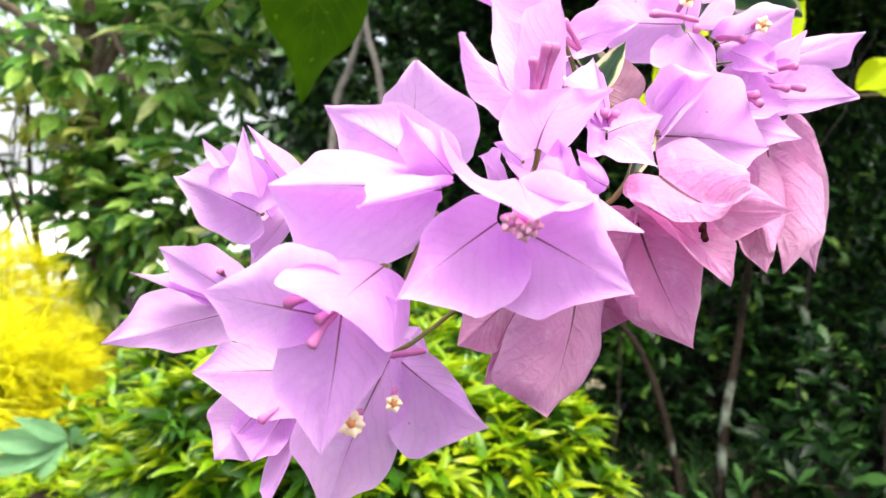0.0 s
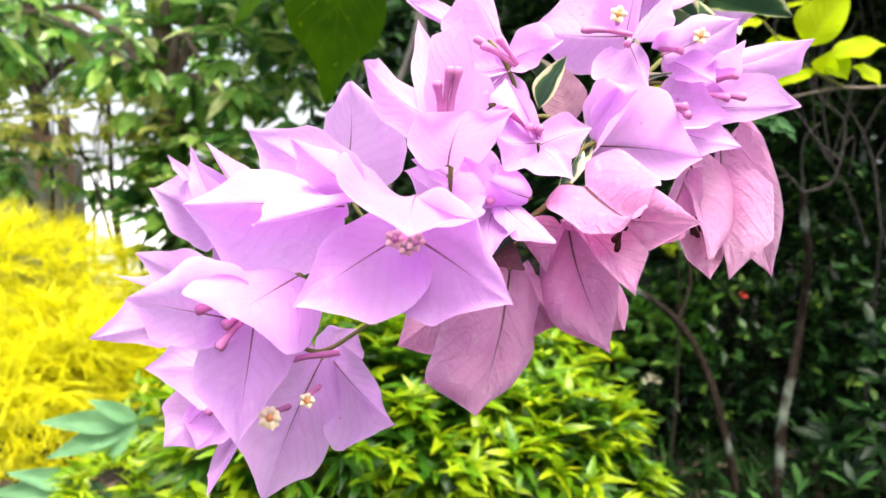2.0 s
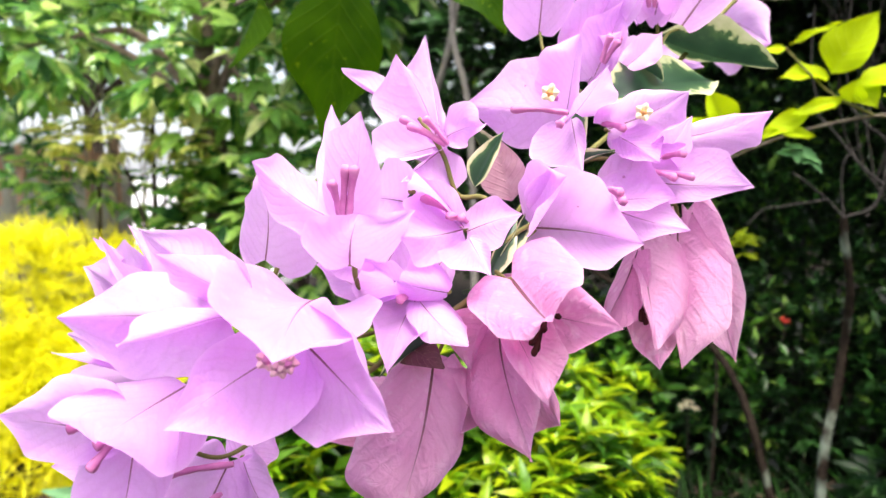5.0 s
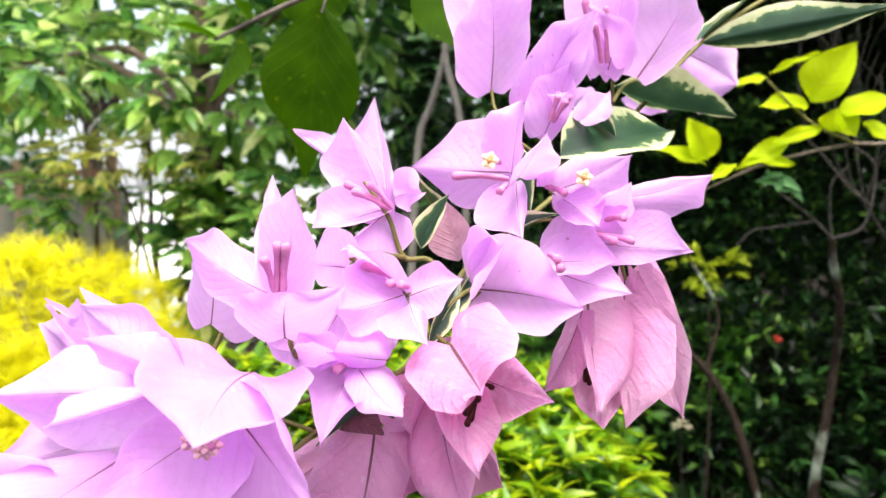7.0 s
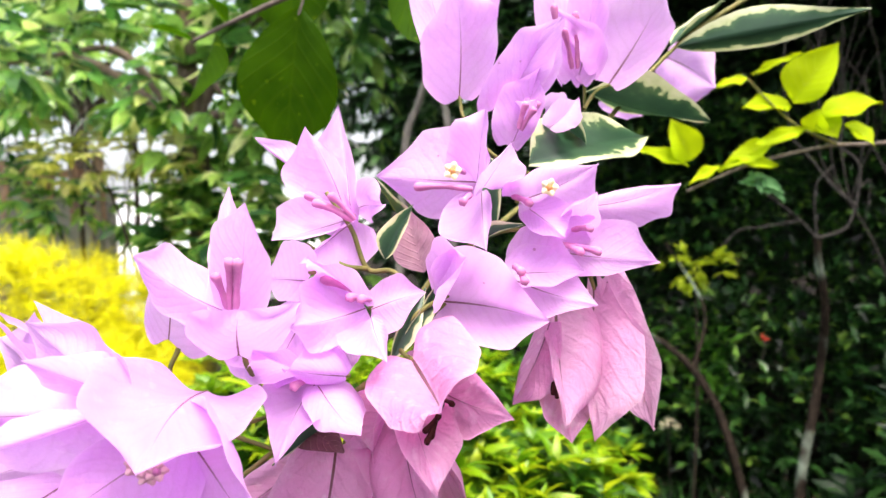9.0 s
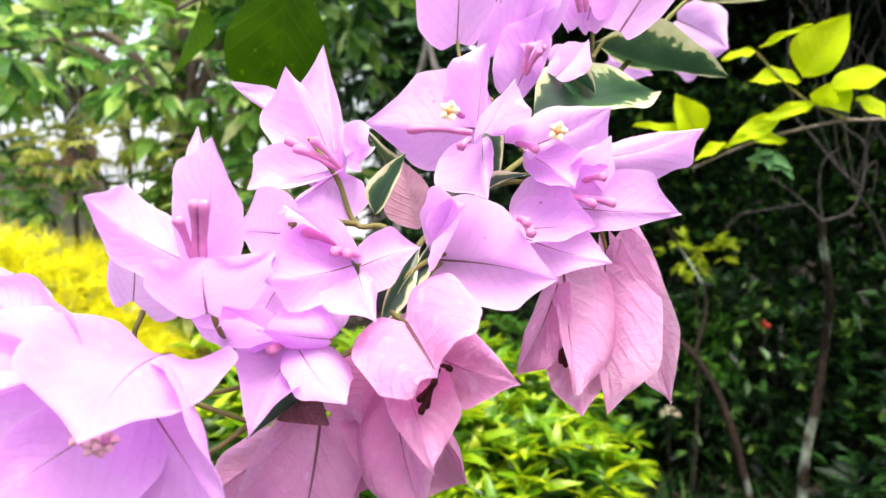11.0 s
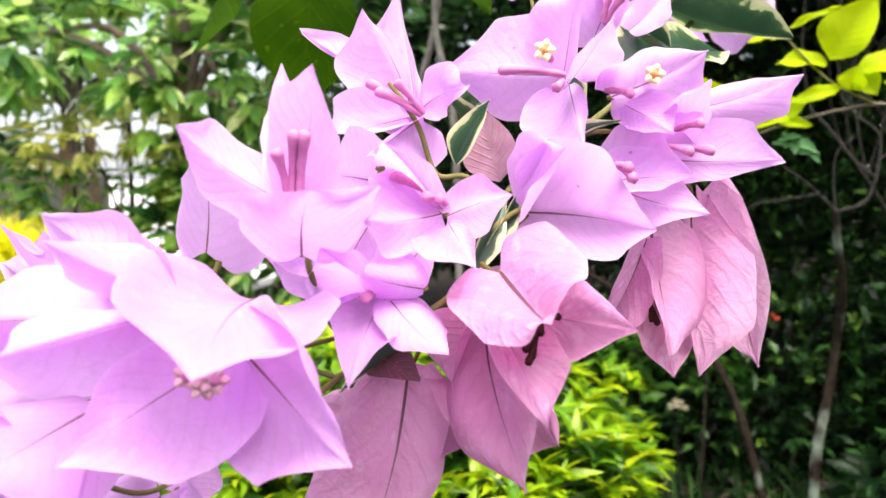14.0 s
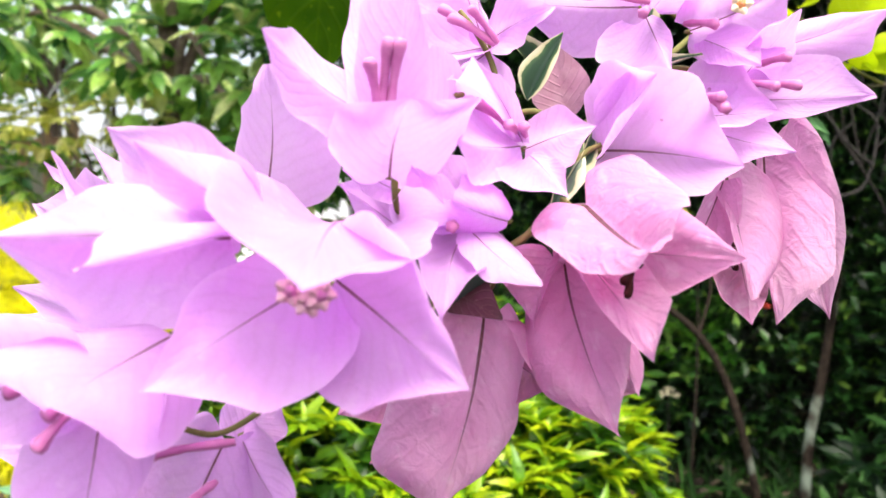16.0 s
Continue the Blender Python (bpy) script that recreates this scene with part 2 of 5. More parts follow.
SHRUB_LEAF = leaf_material("shrub leaf", [(0.0, (0.07, 0.20, 0.004)), (0.4, (0.19, 0.36, 0.006)), (1.0, (0.44, 0.55, 0.010))], 0.4, 0.32, single=True)
# near-black stops stand in for shade, the palest stop for lit leaves
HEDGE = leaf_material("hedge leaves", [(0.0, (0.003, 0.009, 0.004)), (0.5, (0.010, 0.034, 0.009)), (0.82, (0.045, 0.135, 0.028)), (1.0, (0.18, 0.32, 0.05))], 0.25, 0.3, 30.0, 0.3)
TREE = leaf_material("tree leaves", [(0.0, (0.025, 0.085, 0.03)), (0.4, (0.13, 0.33, 0.06)), (0.8, (0.40, 0.64, 0.13)), (1.0, (0.68, 0.74, 0.30))], 0.5, 0.2, 30.0, 0.5)
DARK = leaf_material("far leaves", [(0.0, (0.012, 0.04, 0.015)), (0.6, (0.03, 0.09, 0.025)), (1.0, (0.08, 0.2, 0.05))], 0.25, 0.4)
# blade colours lowered so that they carry the shade below the hedge
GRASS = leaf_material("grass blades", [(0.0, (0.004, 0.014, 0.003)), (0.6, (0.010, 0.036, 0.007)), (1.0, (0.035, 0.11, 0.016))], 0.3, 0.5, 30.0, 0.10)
SOIL = plain_material("soil", (0.008, 0.007, 0.006), (0.030, 0.024, 0.020), 14.0, 0.95, 1.0, spec=0.05)
LITTER_PALE = leaf_material("cream petals", [(0.0, (0.45, 0.42, 0.28)), (1.0, (0.70, 0.66, 0.48))], 0.3, 0.5)
LITTER = leaf_material("fallen leaves", [(0.0, (0.03, 0.02, 0.01)), (0.7, (0.08, 0.05, 0.03)), (1.0, (0.18, 0.14, 0.09))], 0.1, 0.7)
# rosette greens: the dark stops put hedge shade into the leaves
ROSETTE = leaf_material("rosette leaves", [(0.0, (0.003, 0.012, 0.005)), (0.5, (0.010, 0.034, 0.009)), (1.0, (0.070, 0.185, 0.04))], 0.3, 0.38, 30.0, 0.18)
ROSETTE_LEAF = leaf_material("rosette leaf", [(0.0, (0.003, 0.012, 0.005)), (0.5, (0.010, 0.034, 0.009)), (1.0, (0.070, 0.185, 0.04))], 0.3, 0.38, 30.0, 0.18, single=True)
# albedo raised to stand in for sunlight that the overhead tree blocks
LIT = leaf_material("leaves with painted sun", [(0.0, (0.28, 0.40, 0.015)), (1.0, (0.58, 0.68, 0.04))], 0.5, 0.4)
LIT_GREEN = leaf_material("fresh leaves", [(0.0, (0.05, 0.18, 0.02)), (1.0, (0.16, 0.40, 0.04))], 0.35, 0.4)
YELLOWISH = leaf_material("yellow variegated leaves", [(0.0, (0.26, 0.36, 0.06)), (0.5, (0.56, 0.58, 0.13)), (1.0, (0.80, 0.76, 0.32))], 0.35, 0.4)
FAR = leaf_material("distant leaves", [(0.0, (0.02, 0.06, 0.02)), (0.6, (0.04, 0.12, 0.03)), (1.0, (0.10, 0.24, 0.06))], 0.3, 0.45, 6.0)
FORK_BARK = plain_material("pale grey twigs", (0.016, 0.015, 0.014), (0.055, 0.050, 0.046), 90.0, 0.9, 0.5, spec=0.05)
# twigs darkened too, shade among the hedge put into their colour
GREY = plain_material("grey twigs", (0.014, 0.012, 0.011), (0.045, 0.040, 0.036), 90.0, 0.9, 0.5, spec=0.05)
PALE_BARK = plain_material("pale bark", (0.13, 0.115, 0.10), (0.27, 0.245, 0.215), 50.0, 0.9, 0.6)
RED = leaf_material("red petals", [(0.0, (0.55, 0.04, 0.03)), (1.0, (0.75, 0.12, 0.08))], 0.3, 0.5)
WHITE = plain_material("white paint", (0.72, 0.74, 0.75), (0.82, 0.83, 0.83), 3.0, 0.6, 0.1)
WOOD = plain_material("fence wood", (0.20, 0.11, 0.07), (0.38, 0.25, 0.17), 25.0, 0.8, 0.5)
CONCRETE = plain_material("bright concrete", (0.66, 0.66, 0.65), (0.80, 0.80, 0.78), 5.0, 0.8, 0.2)
STONE = plain_material("mossy concrete", (0.13, 0.14, 0.10), (0.27, 0.265, 0.235), 9.0, 0.9, 0.4)


# ---- mesh helpers ----
def np_mesh(name, verts, faces, material, uvs=None, smooth=True):
    """verts (n, 3); faces (m, 4); uvs (n, 2) for each vertex."""
    verts, faces = np.asarray(verts, np.float32), np.asarray(faces, np.int32)
    me = bpy.data.meshes.new(name)
    k = faces.shape[1]
    me.vertices.add(len(verts))
    me.vertices.foreach_set("co", verts.ravel())
    me.loops.add(faces.size)
    me.loops.foreach_set("vertex_index", faces.ravel())
    me.polygons.add(len(faces))
    me.polygons.foreach_set("loop_start", np.arange(0, faces.size, k, dtype=np.int32))
    if uvs is not None:
        layer = me.uv_layers.new(name="UVMap")
        layer.data.foreach_set("uv", np.asarray(uvs, np.float32)[faces.ravel()].ravel())
    me.update(calc_edges=True)
    me.polygons.foreach_set("use_smooth", np.full(len(faces), smooth))
    me.materials.append(material)
    return me


def part(name, me, parent=None, label="", matrix=None):
    ob = new(name, me)
    if matrix is not None:
        ob.matrix_world = matrix
    if parent is not None:
        ob.parent = parent
        ob.matrix_parent_inverse = parent.matrix_world.inverted()
    return tagged(ob, label) if label else ob


def smooth_path(points, steps=6):
    """Catmull-Rom through the points."""
    p = [Vector(q) for q in points]
    p = [p[0] * 2 - p[1]] + p + [p[-1] * 2 - p[-2]]
    out = []
    for i in range(1, len(p) - 2):
        a, b, c, d = p[i - 1:i + 3]
        for k in range(steps):
            t = k / steps
            out.append(0.5 * ((2 * b) + (c - a) * t + (2 * a - 5 * b + 4 * c - d) * t * t + (3 * b - a - 3 * c + d) * t ** 3))
    out.append(p[-2])
    return out


def tube_data(path, radii, sides=7, wobble=0.0):
    """Rings along a path, closed at both ends by tapering rings."""
    path = [Vector(q) for q in path]
    n = len(path)
    verts, faces = [], []
    ref = Vector((0.31, 0.2, 0.93))
    for i, q in enumerate(path):
        d = (path[min(i + 1, n - 1)] - path[max(i - 1, 0)]).normalized()
        a = d.cross(ref)
        a = a.normalized() if a.length > 1e-4 else d.orthogonal().normalized()
        b = d.cross(a)
        r = radii[i] * (1 + wobble * noise.noise(q * 40))
        for k in range(sides):
            t = 2 * math.pi * k / sides
            verts.append(q + (a * math.cos(t) + b * math.sin(t)) * r)
    for i in range(n - 1):
        for k in range(sides):
            k2 = (k + 1) % sides
            faces.append((i * sides + k, i * sides + k2, (i + 1) * sides + k2, (i + 1) * sides + k))
    return np.array([tuple(v) for v in verts]), np.array(faces)


def join(chunks):
    vs, fs, off = [], [], 0
    for v, f in chunks:
        vs.append(v)
        fs.append(f + off)
        off += len(v)
    return np.concatenate(vs), np.concatenate(fs)


def limb_mesh(name, paths, material, sides=8, wobble=0.15):
    chunks = []
    for points, r0, r1 in paths:
        p = smooth_path(points)
        chunks.append(tube_data(p, [r0 + (r1 - r0) * i / (len(p) - 1) for i in range(len(p))], sides, wobble))
    v, f = join(chunks)
    return np_mesh(name, v, f, material)


def blade(width, segs=3, fold=0.25, droop=0.25, base=0.35, taper=1.4):
    """A leaf of length 1 along x: a creased sheet of 2 x segs faces."""
    vs, fs = [], []
    for i in range(segs + 1):
        u = i / segs
        w = width * 0.5 * (math.sin(math.pi * min(1.0, u / base) / 2) if u < base else (1 - ((u - base) / (1 - base)) ** taper))
        w = max(w, 0.004)
        z = -droop * u * u
        vs += [(u, w, z + fold * w), (u, 0, z), (u, -w, z + fold * w)]
    for i in range(segs):
        a = 3 * i
        fs += [(a, a + 3, a + 4, a + 1), (a + 1, a + 4, a + 5, a + 2)]
    return np.array(vs), np.array(fs)


def rotations_from(heading, pitch, roll):
    """Rotation matrices (n, 3, 3) from heading, upward pitch and roll in radians."""
    ch, sh, cp, sp, cr, sr = np.cos(heading), np.sin(heading), np.cos(pitch), np.sin(pitch), np.cos(roll), np.sin(roll)
    x = np.stack([ch * cp, sh * cp, sp], -1)
    y0 = np.stack([-sh, ch, np.zeros_like(ch)], -1)
    z0 = np.cross(x, y0)
    y = y0 * cr[:, None] + z0 * sr[:, None]
    z = np.cross(x, y)
    return np.stack([x, y, z], -1)


def scatter(template, places, rotations, sizes):
    v, f = template
    allv = np.einsum("nij,kj->nki", rotations, v) * np.asarray(sizes)[:, None, None] + np.asarray(places)[:, None, :]
    n, k = len(places), len(v)
    allf = f[None] + (np.arange(n) * k)[:, None, None]
    return allv.reshape(-1, 3), allf.reshape(-1, f.shape[1])


rng = np.random.default_rng(7)


def ball_points(count, centre, radii, hollow=0.6):
    """Points in the outer shell of an ellipsoid with an uneven surface."""
    d = rng.normal(size=(count, 3))
    d /= np.linalg.norm(d, axis=1)[:, None]
    lump = 1 + 0.16 * np.sin(d[:, 0] * 7 + 1) * np.cos(d[:, 1] * 6) + 0.10 * np.sin(d[:, 2] * 11 + d[:, 0] * 9)
    r = (hollow + (1 - hollow) * rng.random(count) ** 0.6) * lump
    return np.asarray(centre) + d * r[:, None] * np.asarray(radii), d


def whorl_places(places, dirs, per, size, spread=0.7, lift=0.2, jitter=0.3):
    """Places, turns and sizes of the leaves in a rosette round each place, opening along its direction."""
    n = len(places)
    P = np.repeat(places, per, 0)
    D = np.repeat(dirs, per, 0)
    az = np.tile(np.arange(per) * 2.4, n) + np.repeat(rng.random(n) * 6.28, per)
    out = np.stack([np.cos(az), np.sin(az), np.zeros(n * per)], -1)
    v = out * spread + D * 0.8 + rng.normal(size=(n * per, 3)) * jitter
    v[:, 2] += lift
    v /= np.linalg.norm(v, axis=1)[:, None]
    heading, pitch = np.arctan2(v[:, 1], v[:, 0]), np.arcsin(v[:, 2])
    R = rotations_from(heading, pitch, rng.normal(size=n * per) * 0.5)
    s = size * (0.6 + 0.7 * rng.random(n * per))
    return P, R, s


def whorls(places, dirs, per, template, size, spread=0.7, lift=0.2, jitter=0.3):
    return scatter(template, *whorl_places(places, dirs, per, size, spread, lift, jitter))


def leaf_parts(root, me, P, R, s):
    """Single leaves on one shared mesh, each a part of its plant."""
    inverse = root.matrix_world.inverted()
    for p, r, k in zip(P, R, s):
        ob = new("leaf", me)
        m = Matrix([[*(r[i] * k), p[i]] for i in range(3)] + [[0, 0, 0, 1]])
        ob.parent = root
        ob.matrix_parent_inverse = inverse
        ob.matrix_world = m


# ---- the flowering branch ----
plant = tagged(new("bougainvillea"), "bougainvillea branch with clustered lilac bracts and variegated leaves", "flowering plant")
plant.location = (0.10, 0.33, 0.90)
bpy.context.view_layer.update()


def lathe(profile, sides=10):
    vs, fs = [], []
    for x, r in profile:
        for k in range(sides):
            t = 2 * math.pi * k / sides
            vs.append((x, r * math.cos(t), r * math.sin(t)))
    for i in range(len(profile) - 1):
        for k in range(sides):
            k2 = (k + 1) % sides
            fs.append((i * sides + k, i * sides + k2, (i + 1) * sides + k2, (i + 1) * sides + k))
    return np.array(vs), np.array(fs)


def along(base, tip):
    """Pose with x from base to tip."""
    d = Vector(tip) - Vector(base)
    return Matrix.Translation(base) @ d.to_track_quat("X", "Z").to_matrix().to_4x4(), d.length


def floret(at, material):
    """The knob that carries three bracts; the bracts are its parts."""
    v, f = lathe([(-0.002, 0.0002), (-0.0015, 0.0008), (0.0, 0.0011), (0.001, 0.0008), (0.0015, 0.0002)])
    ob = part("floret", np_mesh("floret", v, f, STALK), plant, "", Matrix.Translation(at))
    bpy.context.view_layer.update()
    floret.material = material
    return ob


def bract(parent, at, turn, length, left, right, heart, full, bow, curl=None, tip=None):
    """An ovate papery bract. left, right: where along it that half is widest, how wide, by how many degrees it is folded up, and how far it leans forward.
    heart: how far the base lobes reach back; full: how wide the base is; bow: the arch of the midrib."""
    r = random.Random(round(at[0] * 1e5) + round(at[2] * 1e5) * 7 + round(length * 1e5))
    dry = floret.material == DRY
    curl = (r.uniform(-0.15, 0.15) + (curl or 0)) * (1.25 if dry else 2.0)
    tip = r.uniform(-0.05, 0.05) if tip is None else tip
    # each ends in a fine point
    pinch, spike = (0.10, 0.05) if dry else (0.24, 0.06)
    bow += r.uniform(-0.03, 0.06)
    side_bow = r.uniform(-0.035, 0.035)
    nu, nv = 28, 10
    ph, ph2, ph3 = r.uniform(0, 6.28), r.uniform(0, 6.28), r.uniform(0, 6.28)
    ruffle, frill = r.uniform(0.022, 0.048), r.uniform(0.010, 0.022)
    drift = Vector((r.uniform(0, 9), r.uniform(0, 9), r.uniform(0, 9)))
    vs, uvs, fs = [], [], []
    for i in range(nu + 1):
        u = i / nu
        z0 = length * (bow * 4 * u * (1 - u) + tip * max(0, u - 0.6) ** 2 * 6)
        y0 = length * side_bow * math.sin(math.pi * u)
        for j in range(-nv, nv + 1):
            s = j / nv
            lobe, a = (left, abs(s)) if s >= 0 else (right, abs(s))
            u0, w, fold, sweep = lobe
            if u < u0:
                broad_base = 0.35 + 0.65 * full
                q = (broad_base + (1 - broad_base) * math.sin(math.pi / 2 * u / u0) ** 0.6) * (0.70 + 0.30 * min(1, u / u0 / 0.4) ** 0.6)
            else:
                t = (u - u0) / (1 - u0)
                q = (1 - t ** 2.6) * (1 - pinch * math.sin(math.pi * min(1, max(0, (t - 0.45) / 0.55))))
            sign = 1 if s >= 0 else -1
            e = w * q * (1 + frill * math.sin(u * 17 + ph3 * sign) * a)
            # folds are eased in from the midrib, and each half is cupped
            ang = radians(fold) * (0.55 + 0.45 * a)
            mid = radians(fold)
            soft = (math.sqrt(a * a + 0.0625) - 0.25) / 0.7808
            y = e * a * math.cos(ang * 0.5 + mid * 0.5)
            z = e * soft * math.sin(ang * 0.5 + mid * 0.5) + curl * e * (a * a - a) * 1.2
            z += ruffle * length * a * a * math.sin(u * 7 + ph + (2.4 if s > 0 else 0)) + 0.30 * ruffle * length * a ** 3 * math.sin(u * 19 + ph2 + s)
            z += 0.012 * length * a * math.exp(-((s * 9) ** 2))
            x = length * (u + spike * max(0.0, (u - 0.93) / 0.07) ** 1.5 - heart * a ** 1.3 * (1 - u) ** 3 * (1 - 0.5 * a ** 4)) + sweep * e * a
            z += length * (0.030 if dry else 0.022) * noise.noise(Vector((x, y * sign, 0)) * 75 + drift) * min(1, 2 * a + 0.2)
            vs.append((x, y0 + y * sign, z0 + z))
            uvs.append((u, 0.5 + 0.5 * s))
    k = 2 * nv + 1
    for i in range(nu):
        for j in range(k - 1):
            fs.append((i * k + j, (i + 1) * k + j, (i + 1) * k + j + 1, i * k + j + 1))
    m = Matrix.Translation(at) @ Euler((radians(turn[2]), radians(turn[1]), radians(turn[0]))).to_matrix().to_4x4()
    return part("bract", np_mesh("bract", vs, fs, floret.material, uvs), parent, "", m)


def flower_tube(parent, base, tip, kind, size=0.78, frill=0.01):
    """The slender true flower between the bracts: a closed tube, an open star or a withered shred."""
    m, n = along(base, tip)
    n = max(n, 0.006)
    r = 0.0014 if kind != "dry" else 0.0009
    prof = [(0, r * 0.7), (n * 0.15, r * 0.95), (n * 0.45, r * 0.75), (n * 0.7, r * 0.95), (n * 0.88, r * 1.35), (n * 0.96, r * 1.2), (n * 0.99, r * 0.7), (n, r * 0.02)]
    if kind in ("open", "pink"):
        prof = prof[:4] + [(n * 0.93, r * 1.0), (n, r * 1.25), (n * 1.005, r * 0.7), (n * 0.95, r * 0.4)]
    v, f = lathe(prof)
    ribs = 1 + 0.10 * np.cos(np.arctan2(v[:, 2], v[:, 1]) * 5)
    v[:, 1] *= ribs
    v[:, 2] *= ribs
    bend = 0.05 * n * np.sin(v[:, 0] / n * 2.5)
    v[:, 2] += bend
    me = np_mesh("flower_tube", v, f, TUBE if kind != "dry" else TUBE_DRY)
    part("flower_tube", me, parent, "withered dark flower tube" if kind == "dry" else "", m)
    if kind in ("open", "pink"):
        # five notched lobes round a small throat
        vs, fs = [], []
        rings, spokes = [(0.0010, 0.0), (0.0022, 0.0006), (0.0034, 0.0008), (0.0044, 0.0003)], 40
        for ri, (rad, h) in enumerate(rings):
            for k in range(spokes):
                t = 2 * math.pi * k / spokes
                lob = 1 + ((0.15 - frill) * math.cos(5 * t) + frill * math.cos(10 * t + 0.4)) * (ri / 3)
                vs.append((n + h + 0.0004 * math.cos(5 * t), size * rad * lob * math.cos(t), size * rad * lob * math.sin(t)))
        for ri in range(3):
            for k in range(spokes):
                k2 = (k + 1) % spokes
                fs.append((ri * spokes + k, ri * spokes + k2, (ri + 1) * spokes + k2, (ri + 1) * spokes + k))
        part("star_flower", np_mesh("star_flower", vs, fs, PINK_STAR if kind == "pink" else CREAM), parent, "open pink star flower" if kind == "pink" else "open cream star flower", m)
        v, f = lathe([(n + 0.0003, 0.0017), (n + 0.0008, 0.0011), (n + 0.0012, 0.0002)])
        part("throat", np_mesh("throat", v, f, TUBE if kind == "pink" else THROAT), parent, "rosy flower throat" if kind == "pink" else "ochre flower throat", m)


def stem(radius, points):
    me = limb_mesh("stem", [(points, radius, radius * 0.75)], STALK, 8, 0.2)
    return part("stem", me, plant)


def leaf_mesh(name, length, width, fold, bend, material, nu=12, nv=5, widest=0.38, wave=0.02, drip=0.0, seed=0):
    r = random.Random(seed)
    ph = r.uniform(0, 6)
    vs, uvs, fs = [], [], []
    for i in range(nu + 1):
        u = i / nu
        q = math.sin(math.pi / 2 * min(1, u / widest)) ** 0.8 if u < widest else (1 - ((u - widest) / (1 - widest)) ** 1.6) ** 1.05
        q *= 1 - drip * math.sin(math.pi * min(1.0, max(0.0, (u - 0.62) / 0.38)))
        e = max(width * 0.5 * q, 0.0004)
        for j in range(-nv, nv + 1):
            s = j / nv
            a = abs(s)
            z = -bend * length * u * u + e * a * math.sin(radians(fold)) + wave * length * a * a * math.sin(u * 11 + ph + s)
            vs.append((length * u, e * s * math.cos(radians(fold)), z))
            uvs.append((u, 0.5 + 0.5 * s))
    k = 2 * nv + 1
    for i in range(nu):
        for j in range(k - 1):
            fs.append((i * k + j, (i + 1) * k + j, (i + 1) * k + j + 1, i * k + j + 1))
    return np_mesh(name, vs, fs, material, uvs)


def placed_leaf(name, parent, base, tip, width, fold, bend, roll, material, label="", **kw):
    m, n = along(base, tip)
    me = leaf_mesh(name, n, width, fold, bend, material, seed=round(base[0] * 1e4), **kw)
    # keep the tip where it was asked for when the blade bends
    return part(name, me, parent, label, m @ pose(0, 0, 0, roll) @ pose(0, 0, 0, 0, -math.degrees(math.atan(bend))))


def facing_leaf(parent, base, tip, width, fold, bend, normal, material, label="", **kw):
    """A leaf from base to tip whose upper side looks along the normal."""
    d = Vector(tip) - Vector(base)
    x = d.normalized()
    z = (Vector(normal) - x * Vector(normal).dot(x)).normalized()
    m = Matrix.Translation(base) @ Matrix((x, z.cross(x), z)).transposed().to_4x4()
    me = leaf_mesh("leaf", d.length, width, fold, bend, material, seed=round(base[0] * 1e4), **kw)
    return part("leaf", me, parent, label, m @ pose(0, 0, 0, 0, -math.degrees(math.atan(bend))))


def variegated_leaf(base, tip, width, fold, bend, roll):
    placed_leaf("leaf", plant, base, tip, width, fold, bend, roll, VARIEGATED, "green leaf with cream margin")


stem(0.004, [(0.98, 0.6, 0.0), (0.95, 0.6, 0.5), (0.85, 0.58, 0.95), (0.62, 0.56, 1.14), (0.3691, 0.5603, 1.0685)])
stem(0.0015, [(0.3691, 0.5603, 1.0685), (0.2982, 0.5540, 1.0567), (0.2303, 0.5323, 1.0186), (0.1832, 0.5000, 0.9710), (0.1610, 0.4550, 0.9440), (0.1400, 0.4000, 0.9230), (0.1156, 0.3538, 0.9015), (0.0958, 0.3445, 0.8867), (0.0861, 0.3314, 0.8742), (0.0796, 0.3177, 0.8555), (0.0716, 0.3088, 0.8452), (0.0630, 0.3042, 0.8390)])
stem(0.0011, [(0.0630, 0.3042, 0.8390), (0.0475, 0.2992, 0.8282), (0.0360, 0.2905, 0.8199), (0.0250, 0.2818, 0.8122), (0.0076, 0.2771, 0.8047), (-0.0050, 0.2723, 0.7960), (-0.0170, 0.2638, 0.7904), (-0.0284, 0.2563, 0.7962), (-0.0528, 0.2609, 0.8033)])
stem(0.0010, [(0.0630, 0.3042, 0.8390), (0.0402, 0.3077, 0.8327), (0.0265, 0.2914, 0.8308), (0.0012, 0.2634, 0.8312), (-0.0076, 0.2552, 0.8298), (-0.0134, 0.2540, 0.8163), (-0.0165, 0.2577, 0.8118)])
stem(0.0012, [(0.0861, 0.3314, 0.8742), (0.0741, 0.3363, 0.8848), (0.0625, 0.3364, 0.8861), (0.0570, 0.3339, 0.9026), (0.0516, 0.3307, 0.9127), (0.0464, 0.3313, 0.9197)])
stem(0.0012, [(0.0625, 0.3364, 0.8861), (0.0565, 0.3246, 0.8883), (0.0464, 0.3250, 0.8932), (0.0400, 0.3214, 0.8983)])
stem(0.0011, [(0.0346, 0.2704, 0.8655), (0.0336, 0.2736, 0.8564), (0.0303, 0.3076, 0.8324), (0.0439, 0.3110, 0.8247)])
stem(0.0011, [(-0.0066, 0.2978, 0.8576), (-0.0095, 0.2968, 0.8459), (0.0097, 0.2913, 0.8291), (0.0360, 0.2905, 0.8199)])
stem(0.0012, [(0.0796, 0.3177, 0.8555), (0.0837, 0.3223, 0.8620), (0.0963, 0.3390, 0.8701)])
stem(0.0012, [(0.0837, 0.3226, 0.8656), (0.0904, 0.3271, 0.8711), (0.0988, 0.3394, 0.8746)])
